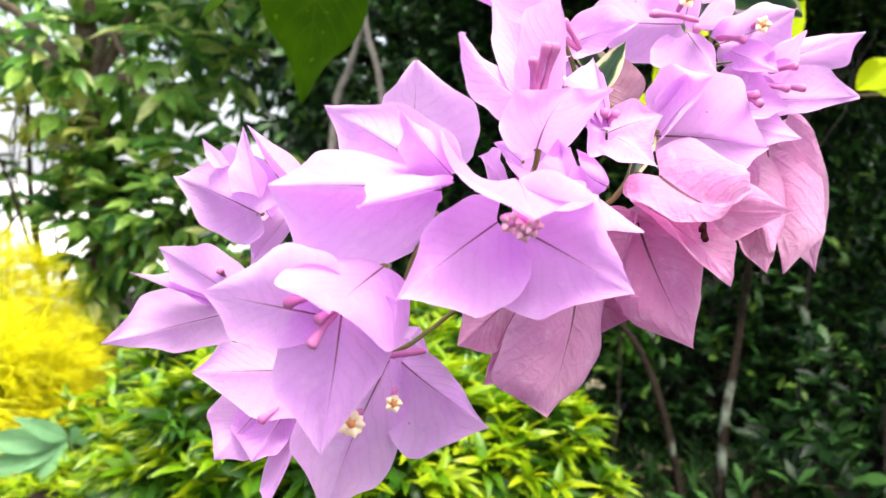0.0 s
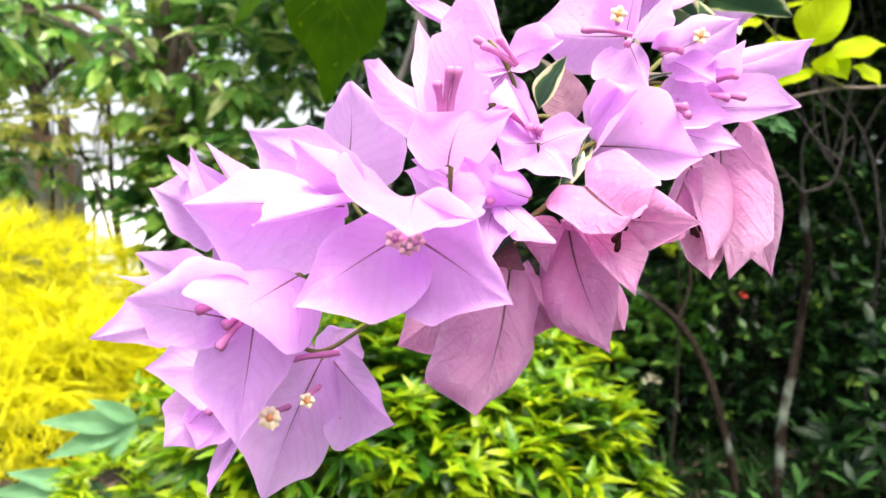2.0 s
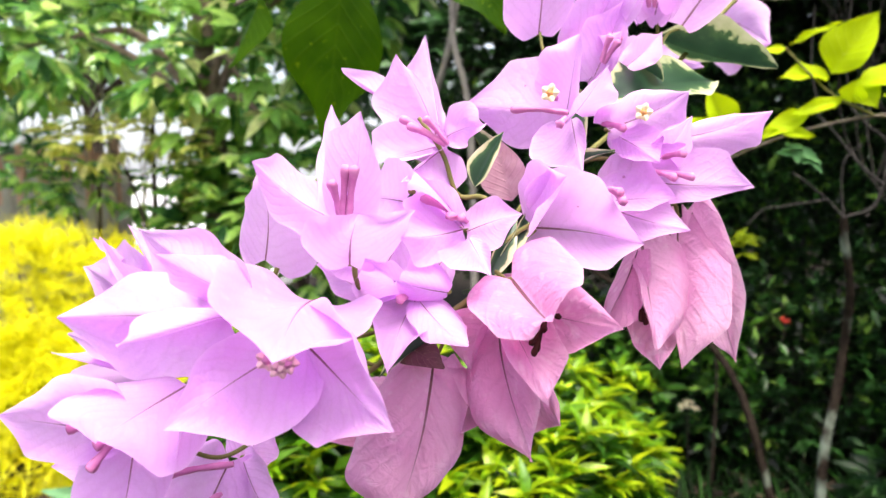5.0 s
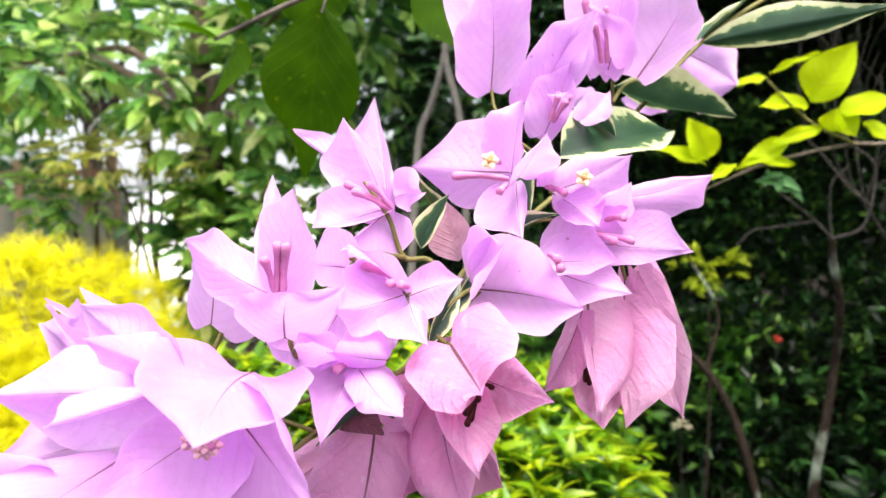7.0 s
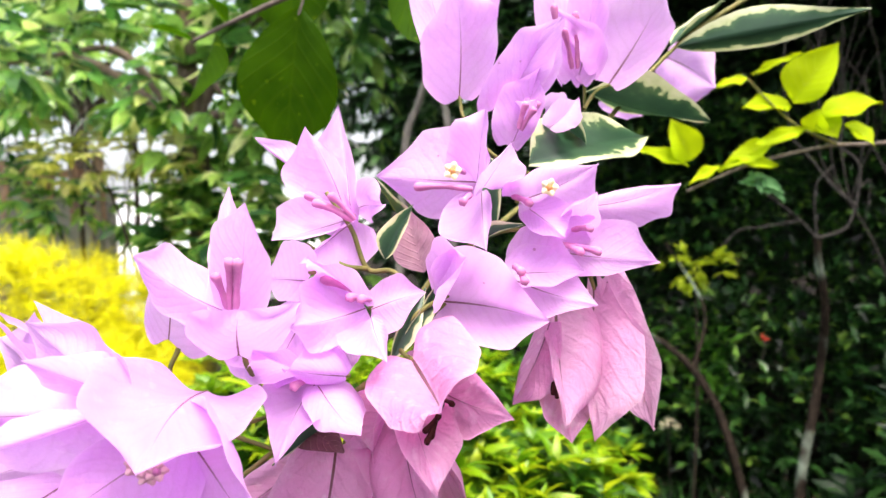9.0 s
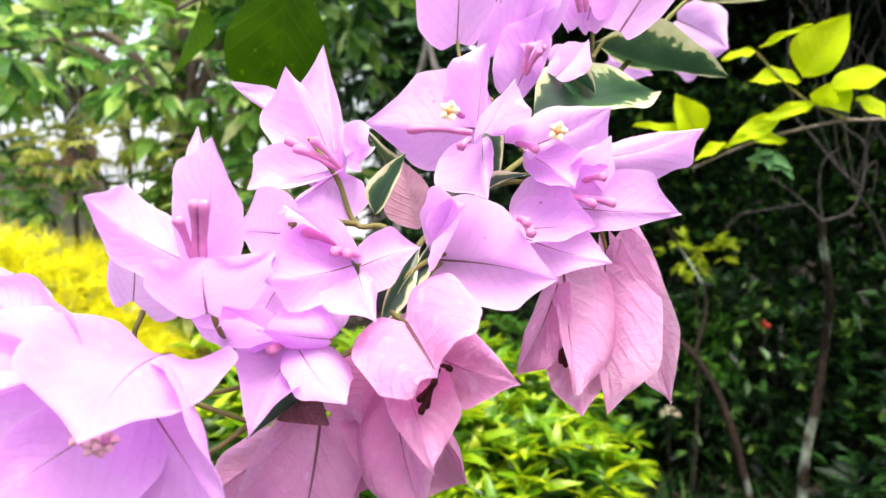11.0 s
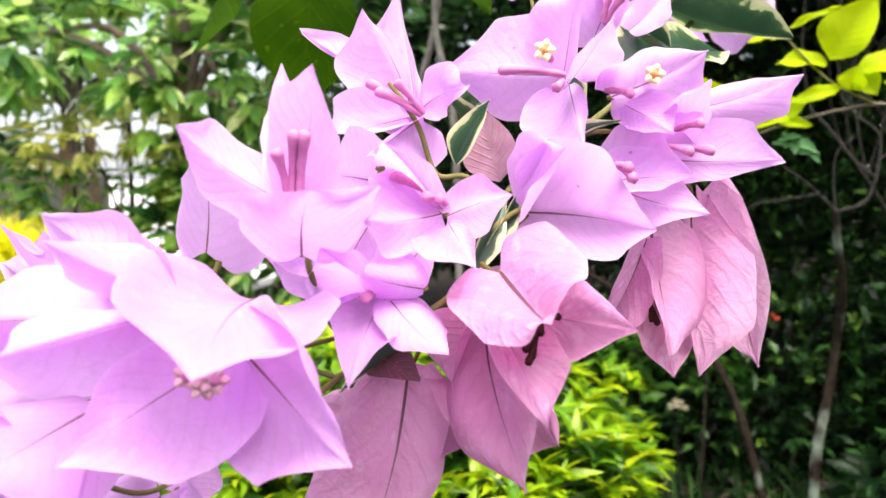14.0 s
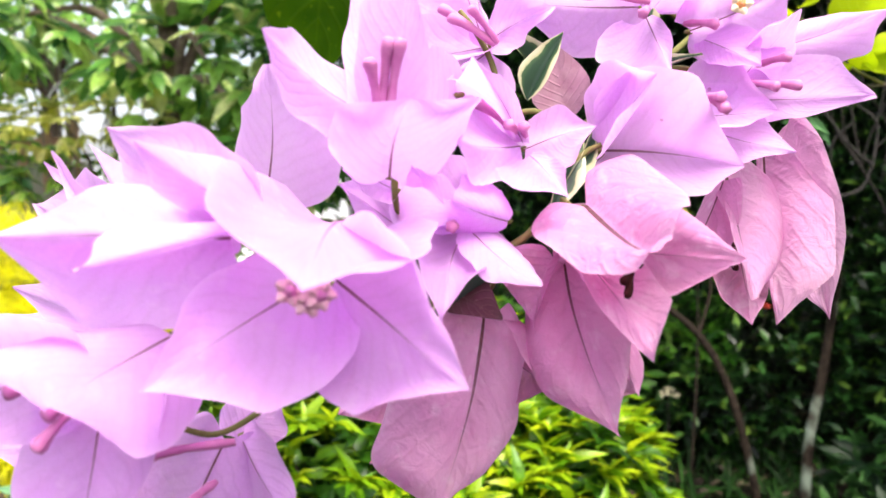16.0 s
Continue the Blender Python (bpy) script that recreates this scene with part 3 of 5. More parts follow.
stem(0.0011, [(0.0796, 0.3177, 0.8555), (0.0839, 0.3134, 0.8528), (0.0862, 0.3212, 0.8496)])
stem(0.0011, [(0.0707, 0.3127, 0.8443), (0.0598, 0.3273, 0.8282), (0.0480, 0.3414, 0.8054)])
stem(0.0011, [(0.0958, 0.3445, 0.8867), (0.1133, 0.3496, 0.8991), (0.1334, 0.3577, 0.8999), (0.1593, 0.3680, 0.8796)])
stem(0.0010, [(0.1593, 0.3680, 0.8796), (0.1614, 0.3714, 0.8726)])
stem(0.0011, [(0.1610, 0.4550, 0.9440), (0.1600, 0.4560, 0.9633), (0.1595, 0.4510, 0.9835)])
stem(0.0010, [(0.1590, 0.4410, 0.9633), (0.1662, 0.4579, 0.9747), (0.1761, 0.4826, 0.9816)])
stem(0.0010, [(0.1400, 0.4000, 0.9230), (0.1140, 0.3850, 0.9367), (0.0992, 0.3946, 0.9547), (0.0959, 0.3997, 0.9669)])
variegated_leaf((0.1310, 0.3950, 0.9330), (0.1978, 0.4900, 0.9505), .050, 15, .15, 35)
variegated_leaf((0.1611, 0.4822, 0.9781), (0.2354, 0.5023, 0.9603), .053, 25, -.2, -20)
variegated_leaf((0.2205, 0.5264, 1.0099), (0.3275, 0.5040, 1.0225), .033, 35, -.1, -60)
variegated_leaf((0.2170, 0.5264, 1.0109), (0.2519, 0.5369, 1.0402), .028, 25, -.1, 0)
variegated_leaf((0.0798, 0.3647, 0.8878), (0.0573, 0.3760, 0.9249), .028, 20, .1, 40)
facing_leaf(plant, (0.0850, 0.350, 0.8830), (0.0775, 0.352, 0.9122), 0.023, 14, 0.12, (-0.25, -1, 0.2), YOUNG, label="mottled pinkish young leaf")
variegated_leaf((0.0694, 0.3407, 0.8896), (0.0823, 0.3428, 0.9135), .016, 40, .1, 60)
variegated_leaf((0.0808, 0.3177, 0.8555), (0.0938, 0.3400, 0.8808), .010, 30, .2, 80)
variegated_leaf((0.0779, 0.3133, 0.8515), (0.0886, 0.3317, 0.8779), .011, 30, .2, 60)
facing_leaf(plant, (0.0428, 0.2992, 0.8280), (0.0625, 0.2940, 0.8190), 0.020, 25, 0.15, (0.1, -0.7, 0.6), WITHERED, label="withered brown young leaf")
variegated_leaf((0.1082, 0.3492, 0.8940), (0.1298, 0.3420, 0.9043), .016, 30, .2, 30)
variegated_leaf((0.1117, 0.3770, 0.9362), (0.1162, 0.3656, 0.8984), .016, 30, .2, 30)
variegated_leaf((0.1594, 0.4212, 0.9432), (0.1358, 0.4317, 0.9600), .020, 30, .1, 30)
variegated_leaf((0.0654, 0.3038, 0.8345), (0.0416, 0.2744, 0.8199), .018, 30, .1, 60)
f = floret((0.0207, 0.2485, 0.8385), FRESH)
bract(f, (0.0183, 0.2507, 0.8372), (-137.2, 26.3, 115.9), 0.0473, (0.47, 0.0140, -25, -0.07), (0.34, 0.0232, -8, 0.08), 0.15, 0.60, -0.01, -0.30)
bract(f, (0.0220, 0.2507, 0.8367), (-37.8, 23.9, 73.8), 0.0462, (0.30, 0.0235, 24, 0.04), (0.40, 0.0250, 6, -0.10), 0.17, 0.60, 0.02, 0.30)
bract(f, (0.0235, 0.2612, 0.8512), (-87.4, 14.0, -15.1), 0.0480, (0.50, 0.0245, 10, 0.05), (0.50, 0.0285, 13, 0.10), 0.25, 0.95, 0.05, 0.15)
flower_tube(f, (0.0184, 0.2295, 0.8396), (0.0202, 0.2213, 0.8383), "pink", 0.72)
flower_tube(f, (0.0198, 0.2295, 0.8403), (0.0245, 0.2211, 0.8358), "pink", 0.72)
flower_tube(f, (0.0213, 0.2295, 0.8403), (0.0269, 0.2212, 0.8374), "pink", 0.72)
f = floret((0.0333, 0.2688, 0.8627), FRESH)
bract(f, (0.0333, 0.2668, 0.8627), (-63.3, -41.7, -4.2), 0.0258, (0.68, 0.0208, 11, 0.32), (0.31, 0.0171, 10, 0.29), 0.40, 0.79, 0.06, 0.25)
bract(f, (0.0294, 0.2642, 0.8787), (-149.2, -36.2, 123.6), 0.0329, (0.64, 0.0170, 17, 0.18), (0.40, 0.0106, 46, -0.15), 0.14, 0.47, 0.02, -0.30)
bract(f, (0.0338, 0.2641, 0.8779), (-25.5, -79.1, 140.1), 0.0366, (0.63, 0.0128, -29, 0.16), (0.17, 0.0130, -32, -0.07), 0.16, 0.50, -0.01, 0.30)
bract(f, (0.0318, 0.2652, 0.8778), (113.2, -53.5, -24.0), 0.0522, (0.36, 0.0090, 24, -0.09), (0.42, 0.0068, 30, -0.00), 0.16, 0.50, 0.00, 0.30)
flower_tube(f, (0.0320, 0.2640, 0.8794), (0.0359, 0.2565, 0.8976), "bud")
flower_tube(f, (0.0312, 0.2640, 0.8797), (0.0304, 0.2561, 0.8924), "bud")
flower_tube(f, (0.0342, 0.2639, 0.8789), (0.0391, 0.2565, 0.8973), "bud")
f = floret((-0.0113, 0.3071, 0.8591), FRESH)
bract(f, (-0.0148, 0.3050, 0.8600), (-65.6, -75.0, -49.1), 0.0370, (0.55, 0.0290, 0, 0.00), (0.35, 0.0170, 1, 0.00), 0.20, 0.75, 0.03, 0.20)
f = floret((-0.0024, 0.2466, 0.8528), FRESH)
bract(f, (-0.0024, 0.2446, 0.8528), (163.4, -31.1, 87.6), 0.0430, (0.28, 0.0143, 14, 0.01), (0.62, 0.0115, -12, -0.09), 0.21, 0.90, -0.06, -0.30)
bract(f, (0.0027, 0.2434, 0.8530), (-120.7, -30.8, 75.3), 0.0332, (0.16, 0.0158, 46, -0.59), (0.49, 0.0087, 42, -0.01), 0.19, 0.53, -0.01, -0.30)
bract(f, (-0.0004, 0.2392, 0.8482), (-164.6, -1.4, 84.2), 0.0511, (0.56, 0.0264, 69, -0.01), (0.62, 0.0453, 42, 0.07), 0.08, 0.73, -0.03, -0.30)
bract(f, (0.0019, 0.2338, 0.8497), (-140.8, 12.0, 65.2), 0.0319, (0.67, 0.0076, 67, 0.37), (0.51, 0.0049, 62, -0.06), 0.22, 0.48, 0.01, 0.25)
flower_tube(f, (-0.0017, 0.2464, 0.8547), (-0.0147, 0.2390, 0.8614), "bud")
flower_tube(f, (-0.0017, 0.2464, 0.8543), (-0.0115, 0.2386, 0.8572), "bud")
flower_tube(f, (-0.0017, 0.2464, 0.8547), (-0.0088, 0.2388, 0.8596), "bud")
f = floret((-0.0198, 0.2480, 0.8225), FRESH)
bract(f, (-0.0198, 0.2460, 0.8225), (-109.9, 13.4, 145.2), 0.0344, (0.60, 0.0188, 5, 0.82), (0.58, 0.0225, 23, 0.05), 0.19, 0.56, 0.01, 0.25)
bract(f, (-0.0319, 0.2340, 0.8116), (-135.7, 78.6, -46.4), 0.0454, (0.16, 0.0180, 11, -0.27), (0.44, 0.0188, 5, 0.01), 0.13, 0.51, 0.00, 0.30)
bract(f, (-0.0399, 0.2334, 0.8087), (-153.9, -15.4, 96.8), 0.0338, (0.40, 0.0240, -37, -0.08), (0.56, 0.0129, 3, -0.00), 0.15, 0.50, -0.01, -0.30)
flower_tube(f, (-0.0312, 0.2276, 0.8128), (-0.0376, 0.2190, 0.8088), "bud")
flower_tube(f, (-0.0321, 0.2275, 0.8119), (-0.0393, 0.2183, 0.8011), "bud")
flower_tube(f, (-0.0355, 0.2279, 0.8162), (-0.0474, 0.2194, 0.8138), "bud")
f = floret((-0.1012, 0.3773, 0.7863), FRESH)
bract(f, (-0.1012, 0.3753, 0.7863), (-144.0, 7.7, 109.7), 0.0649, (0.50, 0.0215, 15, -0.06), (0.28, 0.0145, 19, -0.11), 0.18, 0.50, -0.00, -0.30)
bract(f, (-0.0987, 0.3753, 0.7892), (-120.5, -31.6, 63.5), 0.0602, (0.40, 0.0178, 41, -0.06), (0.38, 0.0180, 39, -0.07), 0.14, 0.55, -0.01, -0.30)
bract(f, (-0.1049, 0.3756, 0.7869), (-135.5, -23.1, 75.2), 0.0545, (0.51, 0.0096, 63, -0.06), (0.52, 0.0092, 79, 0.10), 0.16, 0.50, 0.00, -0.30)
flower_tube(f, (-0.1082, 0.3711, 0.8008), (-0.1068, 0.3537, 0.8085), "bud")
f = floret((-0.0751, 0.3083, 0.8375), FRESH)
bract(f, (-0.0751, 0.3063, 0.8375), (143.5, -16.0, 97.2), 0.0532, (0.56, 0.0221, 13, -0.03), (0.44, 0.0179, 9, 0.03), 0.16, 0.50, 0.00, -0.30)
bract(f, (-0.0766, 0.3346, 0.8340), (-88.1, -33.1, -178.3), 0.0607, (0.27, 0.0161, -31, -0.19), (0.23, 0.0100, -70, -0.07), 0.17, 0.50, 0.02, 0.30)
bract(f, (-0.0585, 0.3001, 0.8494), (151.8, -44.2, -58.4), 0.0343, (0.55, 0.0202, -85, -0.11), (0.47, 0.0205, -67, -0.01), 0.16, 0.50, -0.00, 0.30)
bract(f, (-0.0647, 0.3369, 0.8429), (-121.2, 39.9, 157.5), 0.0382, (0.57, 0.0089, 5, -0.03), (0.46, 0.0061, -7, 0.13), 0.15, 0.48, 0.01, -0.30)
bract(f, (-0.0936, 0.3380, 0.8501), (-107.6, -37.8, -158.1), 0.0286, (0.50, 0.0047, -19, -0.04), (0.49, 0.0041, 11, -0.02), 0.16, 0.50, 0.01, 0.30)
flower_tube(f, (-0.0647, 0.3308, 0.8451), (-0.0665, 0.3097, 0.8443), "open")
f = floret((-0.0595, 0.2967, 0.7756), FRESH)
bract(f, (-0.0595, 0.2947, 0.7756), (-144.5, -6.3, 106.3), 0.0397, (0.61, 0.0115, 5, 0.06), (0.36, 0.0202, -15, -0.24), 0.19, 0.51, 0.01, -0.30)
bract(f, (-0.0693, 0.2935, 0.7652), (-120.8, 28.6, 126.8), 0.0332, (0.48, 0.0148, 8, -0.04), (0.58, 0.0111, 17, -0.01), 0.16, 0.50, 0.00, -0.30)
bract(f, (-0.0622, 0.2934, 0.7607), (-107.8, 24.8, 145.7), 0.0292, (0.54, 0.0158, 5, -0.02), (0.55, 0.0069, 16, 0.00), 0.15, 0.49, 0.00, -0.30)
bract(f, (-0.0585, 0.2926, 0.7547), (-104.8, 42.1, 178.1), 0.0360, (0.62, 0.0071, -14, 0.17), (0.43, 0.0048, -50, 0.05), 0.15, 0.48, 0.00, -0.30)
flower_tube(f, (-0.0632, 0.2875, 0.7625), (-0.0688, 0.2737, 0.7606), "bud")
f = floret((-0.0171, 0.2836, 0.7829), FRESH)
bract(f, (-0.0171, 0.2816, 0.7829), (-49.5, 15.9, 67.6), 0.0483, (0.22, 0.0095, -12, -0.35), (0.41, 0.0288, -13, -0.07), 0.17, 0.50, 0.00, 0.30)
bract(f, (-0.0203, 0.2768, 0.7836), (-170.0, 66.8, -84.6), 0.0598, (0.58, 0.0178, -8, 0.15), (0.55, 0.0225, -6, 0.07), 0.17, 0.50, 0.02, 0.30)
bract(f, (-0.0197, 0.2848, 0.7815), (37.4, -40.5, 82.6), 0.0170, (0.51, 0.0107, -1, -0.10), (0.53, 0.0103, 16, 0.04), 0.16, 0.50, -0.00, 0.30)
flower_tube(f, (-0.0170, 0.2616, 0.7770), (-0.0163, 0.2416, 0.7776), "open", 0.62, 0.03)
flower_tube(f, (-0.0291, 0.2609, 0.7689), (-0.0303, 0.2410, 0.7709), "open", 0.98, 0.10)
flower_tube(f, (-0.0061, 0.2510, 0.7932), (-0.0318, 0.2426, 0.7888), "bud")
f = floret((0.0560, 0.3069, 0.8171), DRY)
bract(f, (0.0560, 0.3049, 0.8171), (-152.4, 75.4, -85.0), 0.0611, (0.34, 0.0200, -13, 0.05), (0.66, 0.0262, -16, 0.30), 0.19, 0.48, -0.01, -0.75)
bract(f, (0.0538, 0.3345, 0.8055), (-52.7, 15.2, 111.8), 0.0390, (0.55, 0.0227, 13, 0.08), (0.59, 0.0133, 52, 0.16), 0.16, 0.50, 0.00, 0.90)
bract(f, (0.0296, 0.3366, 0.7970), (-131.2, 22.7, 114.2), 0.0372, (0.51, 0.0109, 1, -0.16), (0.55, 0.0131, 8, 0.01), 0.16, 0.50, -0.01, -0.90)
bract(f, (0.0329, 0.3360, 0.7921), (-120.2, 39.9, -42.1), 0.0400, (0.58, 0.0138, -24, 0.14), (0.54, 0.0049, -101, -0.05), 0.16, 0.50, 0.01, 0.90)
f = floret((0.0877, 0.3103, 0.8523), DRY)
bract(f, (0.0882, 0.3053, 0.8528), (-70.0, 7.0, 32.9), 0.0508, (0.15, 0.0251, 14, -0.10), (0.16, 0.0220, 21, 0.28), 0.33, 0.62, -0.20, -0.75)
bract(f, (0.0845, 0.3233, 0.8427), (-48.1, 2.3, 67.3), 0.0631, (0.52, 0.0151, 19, -0.14), (0.57, 0.0133, 10, 0.07), 0.16, 0.50, -0.01, 0.90)
bract(f, (0.0838, 0.3119, 0.8437), (-66.5, 27.6, 9.5), 0.0548, (0.57, 0.0152, 8, 0.10), (0.60, 0.0098, 28, -0.04), 0.15, 0.50, -0.01, 0.90)
flower_tube(f, (0.1016, 0.2916, 0.8388), (0.0990, 0.2827, 0.8287), "dry")
flower_tube(f, (0.1022, 0.2903, 0.8403), (0.1017, 0.2819, 0.8367), "dry")
flower_tube(f, (0.1031, 0.2904, 0.8414), (0.1073, 0.2824, 0.8419), "dry")
flower_tube(f, (0.1015, 0.2884, 0.8364), (0.0970, 0.2800, 0.8320), "dry")
flower_tube(f, (0.1004, 0.2868, 0.8353), (0.0981, 0.2782, 0.8283), "dry")
f = floret((0.0823, 0.3172, 0.8337), DRY)
bract(f, (0.0823, 0.3152, 0.8337), (-61.3, 55.6, 54.3), 0.0554, (0.36, 0.0209, 18, -0.20), (0.53, 0.0182, 4, 0.04), 0.20, 0.61, 0.03, -0.75)
bract(f, (0.0781, 0.3149, 0.8335), (17.7, 55.8, 105.8), 0.0522, (0.55, 0.0193, 66, 0.00), (0.36, 0.0285, 49, 0.34), 0.16, 0.50, 0.01, 0.90)
bract(f, (0.0795, 0.3100, 0.8347), (-126.2, 55.8, -37.9), 0.0206, (0.49, 0.0094, 103, -0.05), (0.55, 0.0177, 27, 0.00), 0.16, 0.51, 0.00, -0.75)
f = floret((0.1429, 0.3640, 0.8652), DRY)
bract(f, (0.1429, 0.3620, 0.8652), (-77.9, 57.2, -31.7), 0.0511, (0.32, 0.0319, 1, -0.07), (0.35, 0.0054, -9, -0.07), 0.15, 0.74, 0.00, -0.75)
bract(f, (0.1610, 0.3758, 0.8718), (-91.4, 65.7, 1.2), 0.0661, (0.54, 0.0235, 9, 0.09), (0.60, 0.0058, 51, 0.03), 0.26, 0.60, -0.01, -0.75)
bract(f, (0.1672, 0.3722, 0.8763), (18.1, 70.9, 133.4), 0.0711, (0.35, 0.0154, 12, -0.22), (0.65, 0.0106, 53, 0.36), 0.17, 0.52, 0.03, -0.75)
bract(f, (0.1411, 0.3534, 0.8603), (179.9, 65.5, -79.4), 0.0400, (0.56, 0.0129, 29, 0.14), (0.43, 0.0079, 54, -0.02), 0.15, 0.48, -0.00, -0.75)
bract(f, (0.1459, 0.3610, 0.8476), (-74.8, 65.2, -9.7), 0.0409, (0.56, 0.0127, -4, -0.03), (0.58, 0.0144, 1, 0.06), 0.16, 0.50, -0.00, 0.90)
flower_tube(f, (0.1423, 0.3588, 0.8437), (0.1423, 0.3455, 0.8290), "dry")
flower_tube(f, (0.1410, 0.3588, 0.8437), (0.1463, 0.3456, 0.8306), "dry")
flower_tube(f, (0.1423, 0.3588, 0.8437), (0.1454, 0.3488, 0.8329), "dry")
flower_tube(f, (0.1415, 0.3585, 0.8398), (0.1442, 0.3439, 0.8280), "dry")
f = floret((0.0959, 0.3416, 0.8713), FRESH)
bract(f, (0.0959, 0.3396, 0.8713), (-15.1, 7.3, 90.4), 0.0451, (0.46, 0.0330, 36, -0.01), (0.58, 0.0241, 59, 0.21), 0.10, 0.75, -0.03, -0.25)
bract(f, (0.0955, 0.3298, 0.8718), (-56.4, -40.4, 82.1), 0.0321, (0.53, 0.0187, 17, 0.08), (0.55, 0.0109, 43, 0.00), 0.13, 0.41, 0.00, 0.30)
bract(f, (0.1240, 0.3406, 0.8817), (-1.3, 17.8, 67.6), 0.0372, (0.39, 0.0202, -5, -0.09), (0.35, 0.0132, 9, -0.26), 0.16, 0.50, 0.00, 0.30)
bract(f, (0.1255, 0.3465, 0.8827), (-9.6, -3.1, 51.1), 0.0289, (0.50, 0.0210, 33, -0.07), (0.50, 0.0153, 33, -0.01), 0.14, 0.42, 0.01, 0.30)
flower_tube(f, (0.1270, 0.3266, 0.8880), (0.1310, 0.3144, 0.8863), "bud")
flower_tube(f, (0.1280, 0.3266, 0.8880), (0.1323, 0.3140, 0.8822), "bud")
f = floret((0.1447, 0.3661, 0.8910), FRESH)
bract(f, (0.1447, 0.3641, 0.8910), (-33.2, 2.3, 72.6), 0.0462, (0.56, 0.0182, -5, 0.04), (0.32, 0.0097, 10, -0.06), 0.16, 0.50, 0.01, 0.30)
bract(f, (0.1483, 0.3760, 0.8951), (-71.4, -28.6, 171.9), 0.0436, (0.70, 0.0112, 15, 0.48), (0.55, 0.0091, 36, -0.00), 0.16, 0.50, 0.00, 0.30)
flower_tube(f, (0.1462, 0.3513, 0.8949), (0.1628, 0.3389, 0.8918), "bud")
flower_tube(f, (0.1462, 0.3513, 0.8953), (0.1551, 0.3389, 0.8917), "bud")
flower_tube(f, (0.1513, 0.3518, 0.9015), (0.1590, 0.3398, 0.9022), "bud")
f = floret((0.1279, 0.3534, 0.9142), FRESH)
bract(f, (0.1279, 0.3514, 0.9142), (-3.2, -23.6, 132.8), 0.0357, (0.32, 0.0207, 19, -0.16), (0.59, 0.0195, 31, 0.09), 0.17, 0.50, 0.01, 0.30)
bract(f, (0.1324, 0.3508, 0.9109), (-45.5, 28.9, 46.1), 0.0242, (0.39, 0.0125, -7, 0.00), (0.35, 0.0069, -13, 0.00), 0.16, 0.50, 0.00, 0.30)
bract(f, (0.1606, 0.3805, 0.9111), (-31.9, -13.8, 136.5), 0.0426, (0.54, 0.0163, 33, -0.03), (0.64, 0.0134, 27, 0.20), 0.16, 0.47, -0.01, 0.30)
flower_tube(f, (0.1418, 0.3575, 0.9208), (0.1415, 0.3374, 0.9201), "open")
flower_tube(f, (0.1254, 0.3491, 0.9164), (0.1338, 0.3368, 0.9128), "bud")
f = floret((0.1092, 0.3528, 0.9231), FRESH)
bract(f, (0.1092, 0.3508, 0.9231), (178.5, -4.9, 101.4), 0.0433, (0.42, 0.0271, 11, -0.04), (0.41, 0.0185, 28, -0.13), 0.18, 0.51, 0.00, -0.30)
bract(f, (0.1118, 0.3486, 0.9191), (-82.0, 39.0, 21.2), 0.0350, (0.45, 0.0050, 14, -0.00), (0.54, 0.0208, -1, -0.16), 0.02, 0.34, 0.02, 0.30)
bract(f, (0.1097, 0.3478, 0.9229), (-66.7, -67.6, 113.3), 0.0309, (0.55, 0.0219, 2, 0.00), (0.43, 0.0066, 10, -0.05), 0.16, 0.50, 0.00, 0.30)
bract(f, (0.1133, 0.3403, 0.9204), (-47.2, -43.6, -175.9), 0.0249, (0.56, 0.0088, 15, -0.16), (0.22, 0.0185, 1, -0.05), 0.16, 0.50, 0.00, 0.30)
flower_tube(f, (0.1051, 0.3417, 0.9271), (0.1029, 0.3216, 0.9274), "open")
flower_tube(f, (0.1099, 0.3290, 0.9199), (0.0868, 0.3210, 0.9204), "bud")
flower_tube(f, (0.1093, 0.3288, 0.9176), (0.1067, 0.3204, 0.9140), "bud")
f = floret((0.0553, 0.3407, 0.9090), FRESH)
bract(f, (0.0553, 0.3387, 0.9090), (118.6, -63.5, 0.8), 0.0526, (0.57, 0.0144, -26, -0.02), (0.63, 0.0114, -54, 0.16), 0.16, 0.50, -0.02, 0.30)
bract(f, (0.0552, 0.3341, 0.9078), (168.0, -63.9, -55.8), 0.0434, (0.60, 0.0207, -24, 0.06), (0.55, 0.0119, -56, 0.00), 0.16, 0.50, -0.00, 0.30)
bract(f, (0.0542, 0.3338, 0.9075), (-138.2, 12.4, 128.4), 0.0328, (0.61, 0.0154, -17, 0.12), (0.54, 0.0078, -44, -0.06), 0.16, 0.50, -0.01, -0.30)
bract(f, (0.0505, 0.3365, 0.9112), (155.0, -33.6, 128.7), 0.0574, (0.65, 0.0098, -1, 0.31), (0.56, 0.0049, 100, 0.01), 0.16, 0.50, -0.02, -0.30)
bract(f, (0.0558, 0.3497, 0.9125), (-65.1, -1.8, 102.7), 0.0467, (0.45, 0.0119, -15, 0.06), (0.42, 0.0077, -7, -0.03), 0.16, 0.50, 0.01, -0.25)
bract(f, (0.0558, 0.3416, 0.9074), (-102.6, 18.9, 99.5), 0.0450, (0.58, 0.0044, -50, 0.03), (0.18, 0.0181, -18, -0.12), 0.19, 0.61, 0.01, 0.25)
flower_tube(f, (0.0584, 0.3288, 0.9075), (0.0396, 0.3217, 0.9184), "bud")
flower_tube(f, (0.0594, 0.3288, 0.9079), (0.0502, 0.3217, 0.9186), "bud")
flower_tube(f, (0.0584, 0.3288, 0.9075), (0.0430, 0.3214, 0.9153), "bud")
f = floret((0.0691, 0.3181, 0.8715), FRESH)
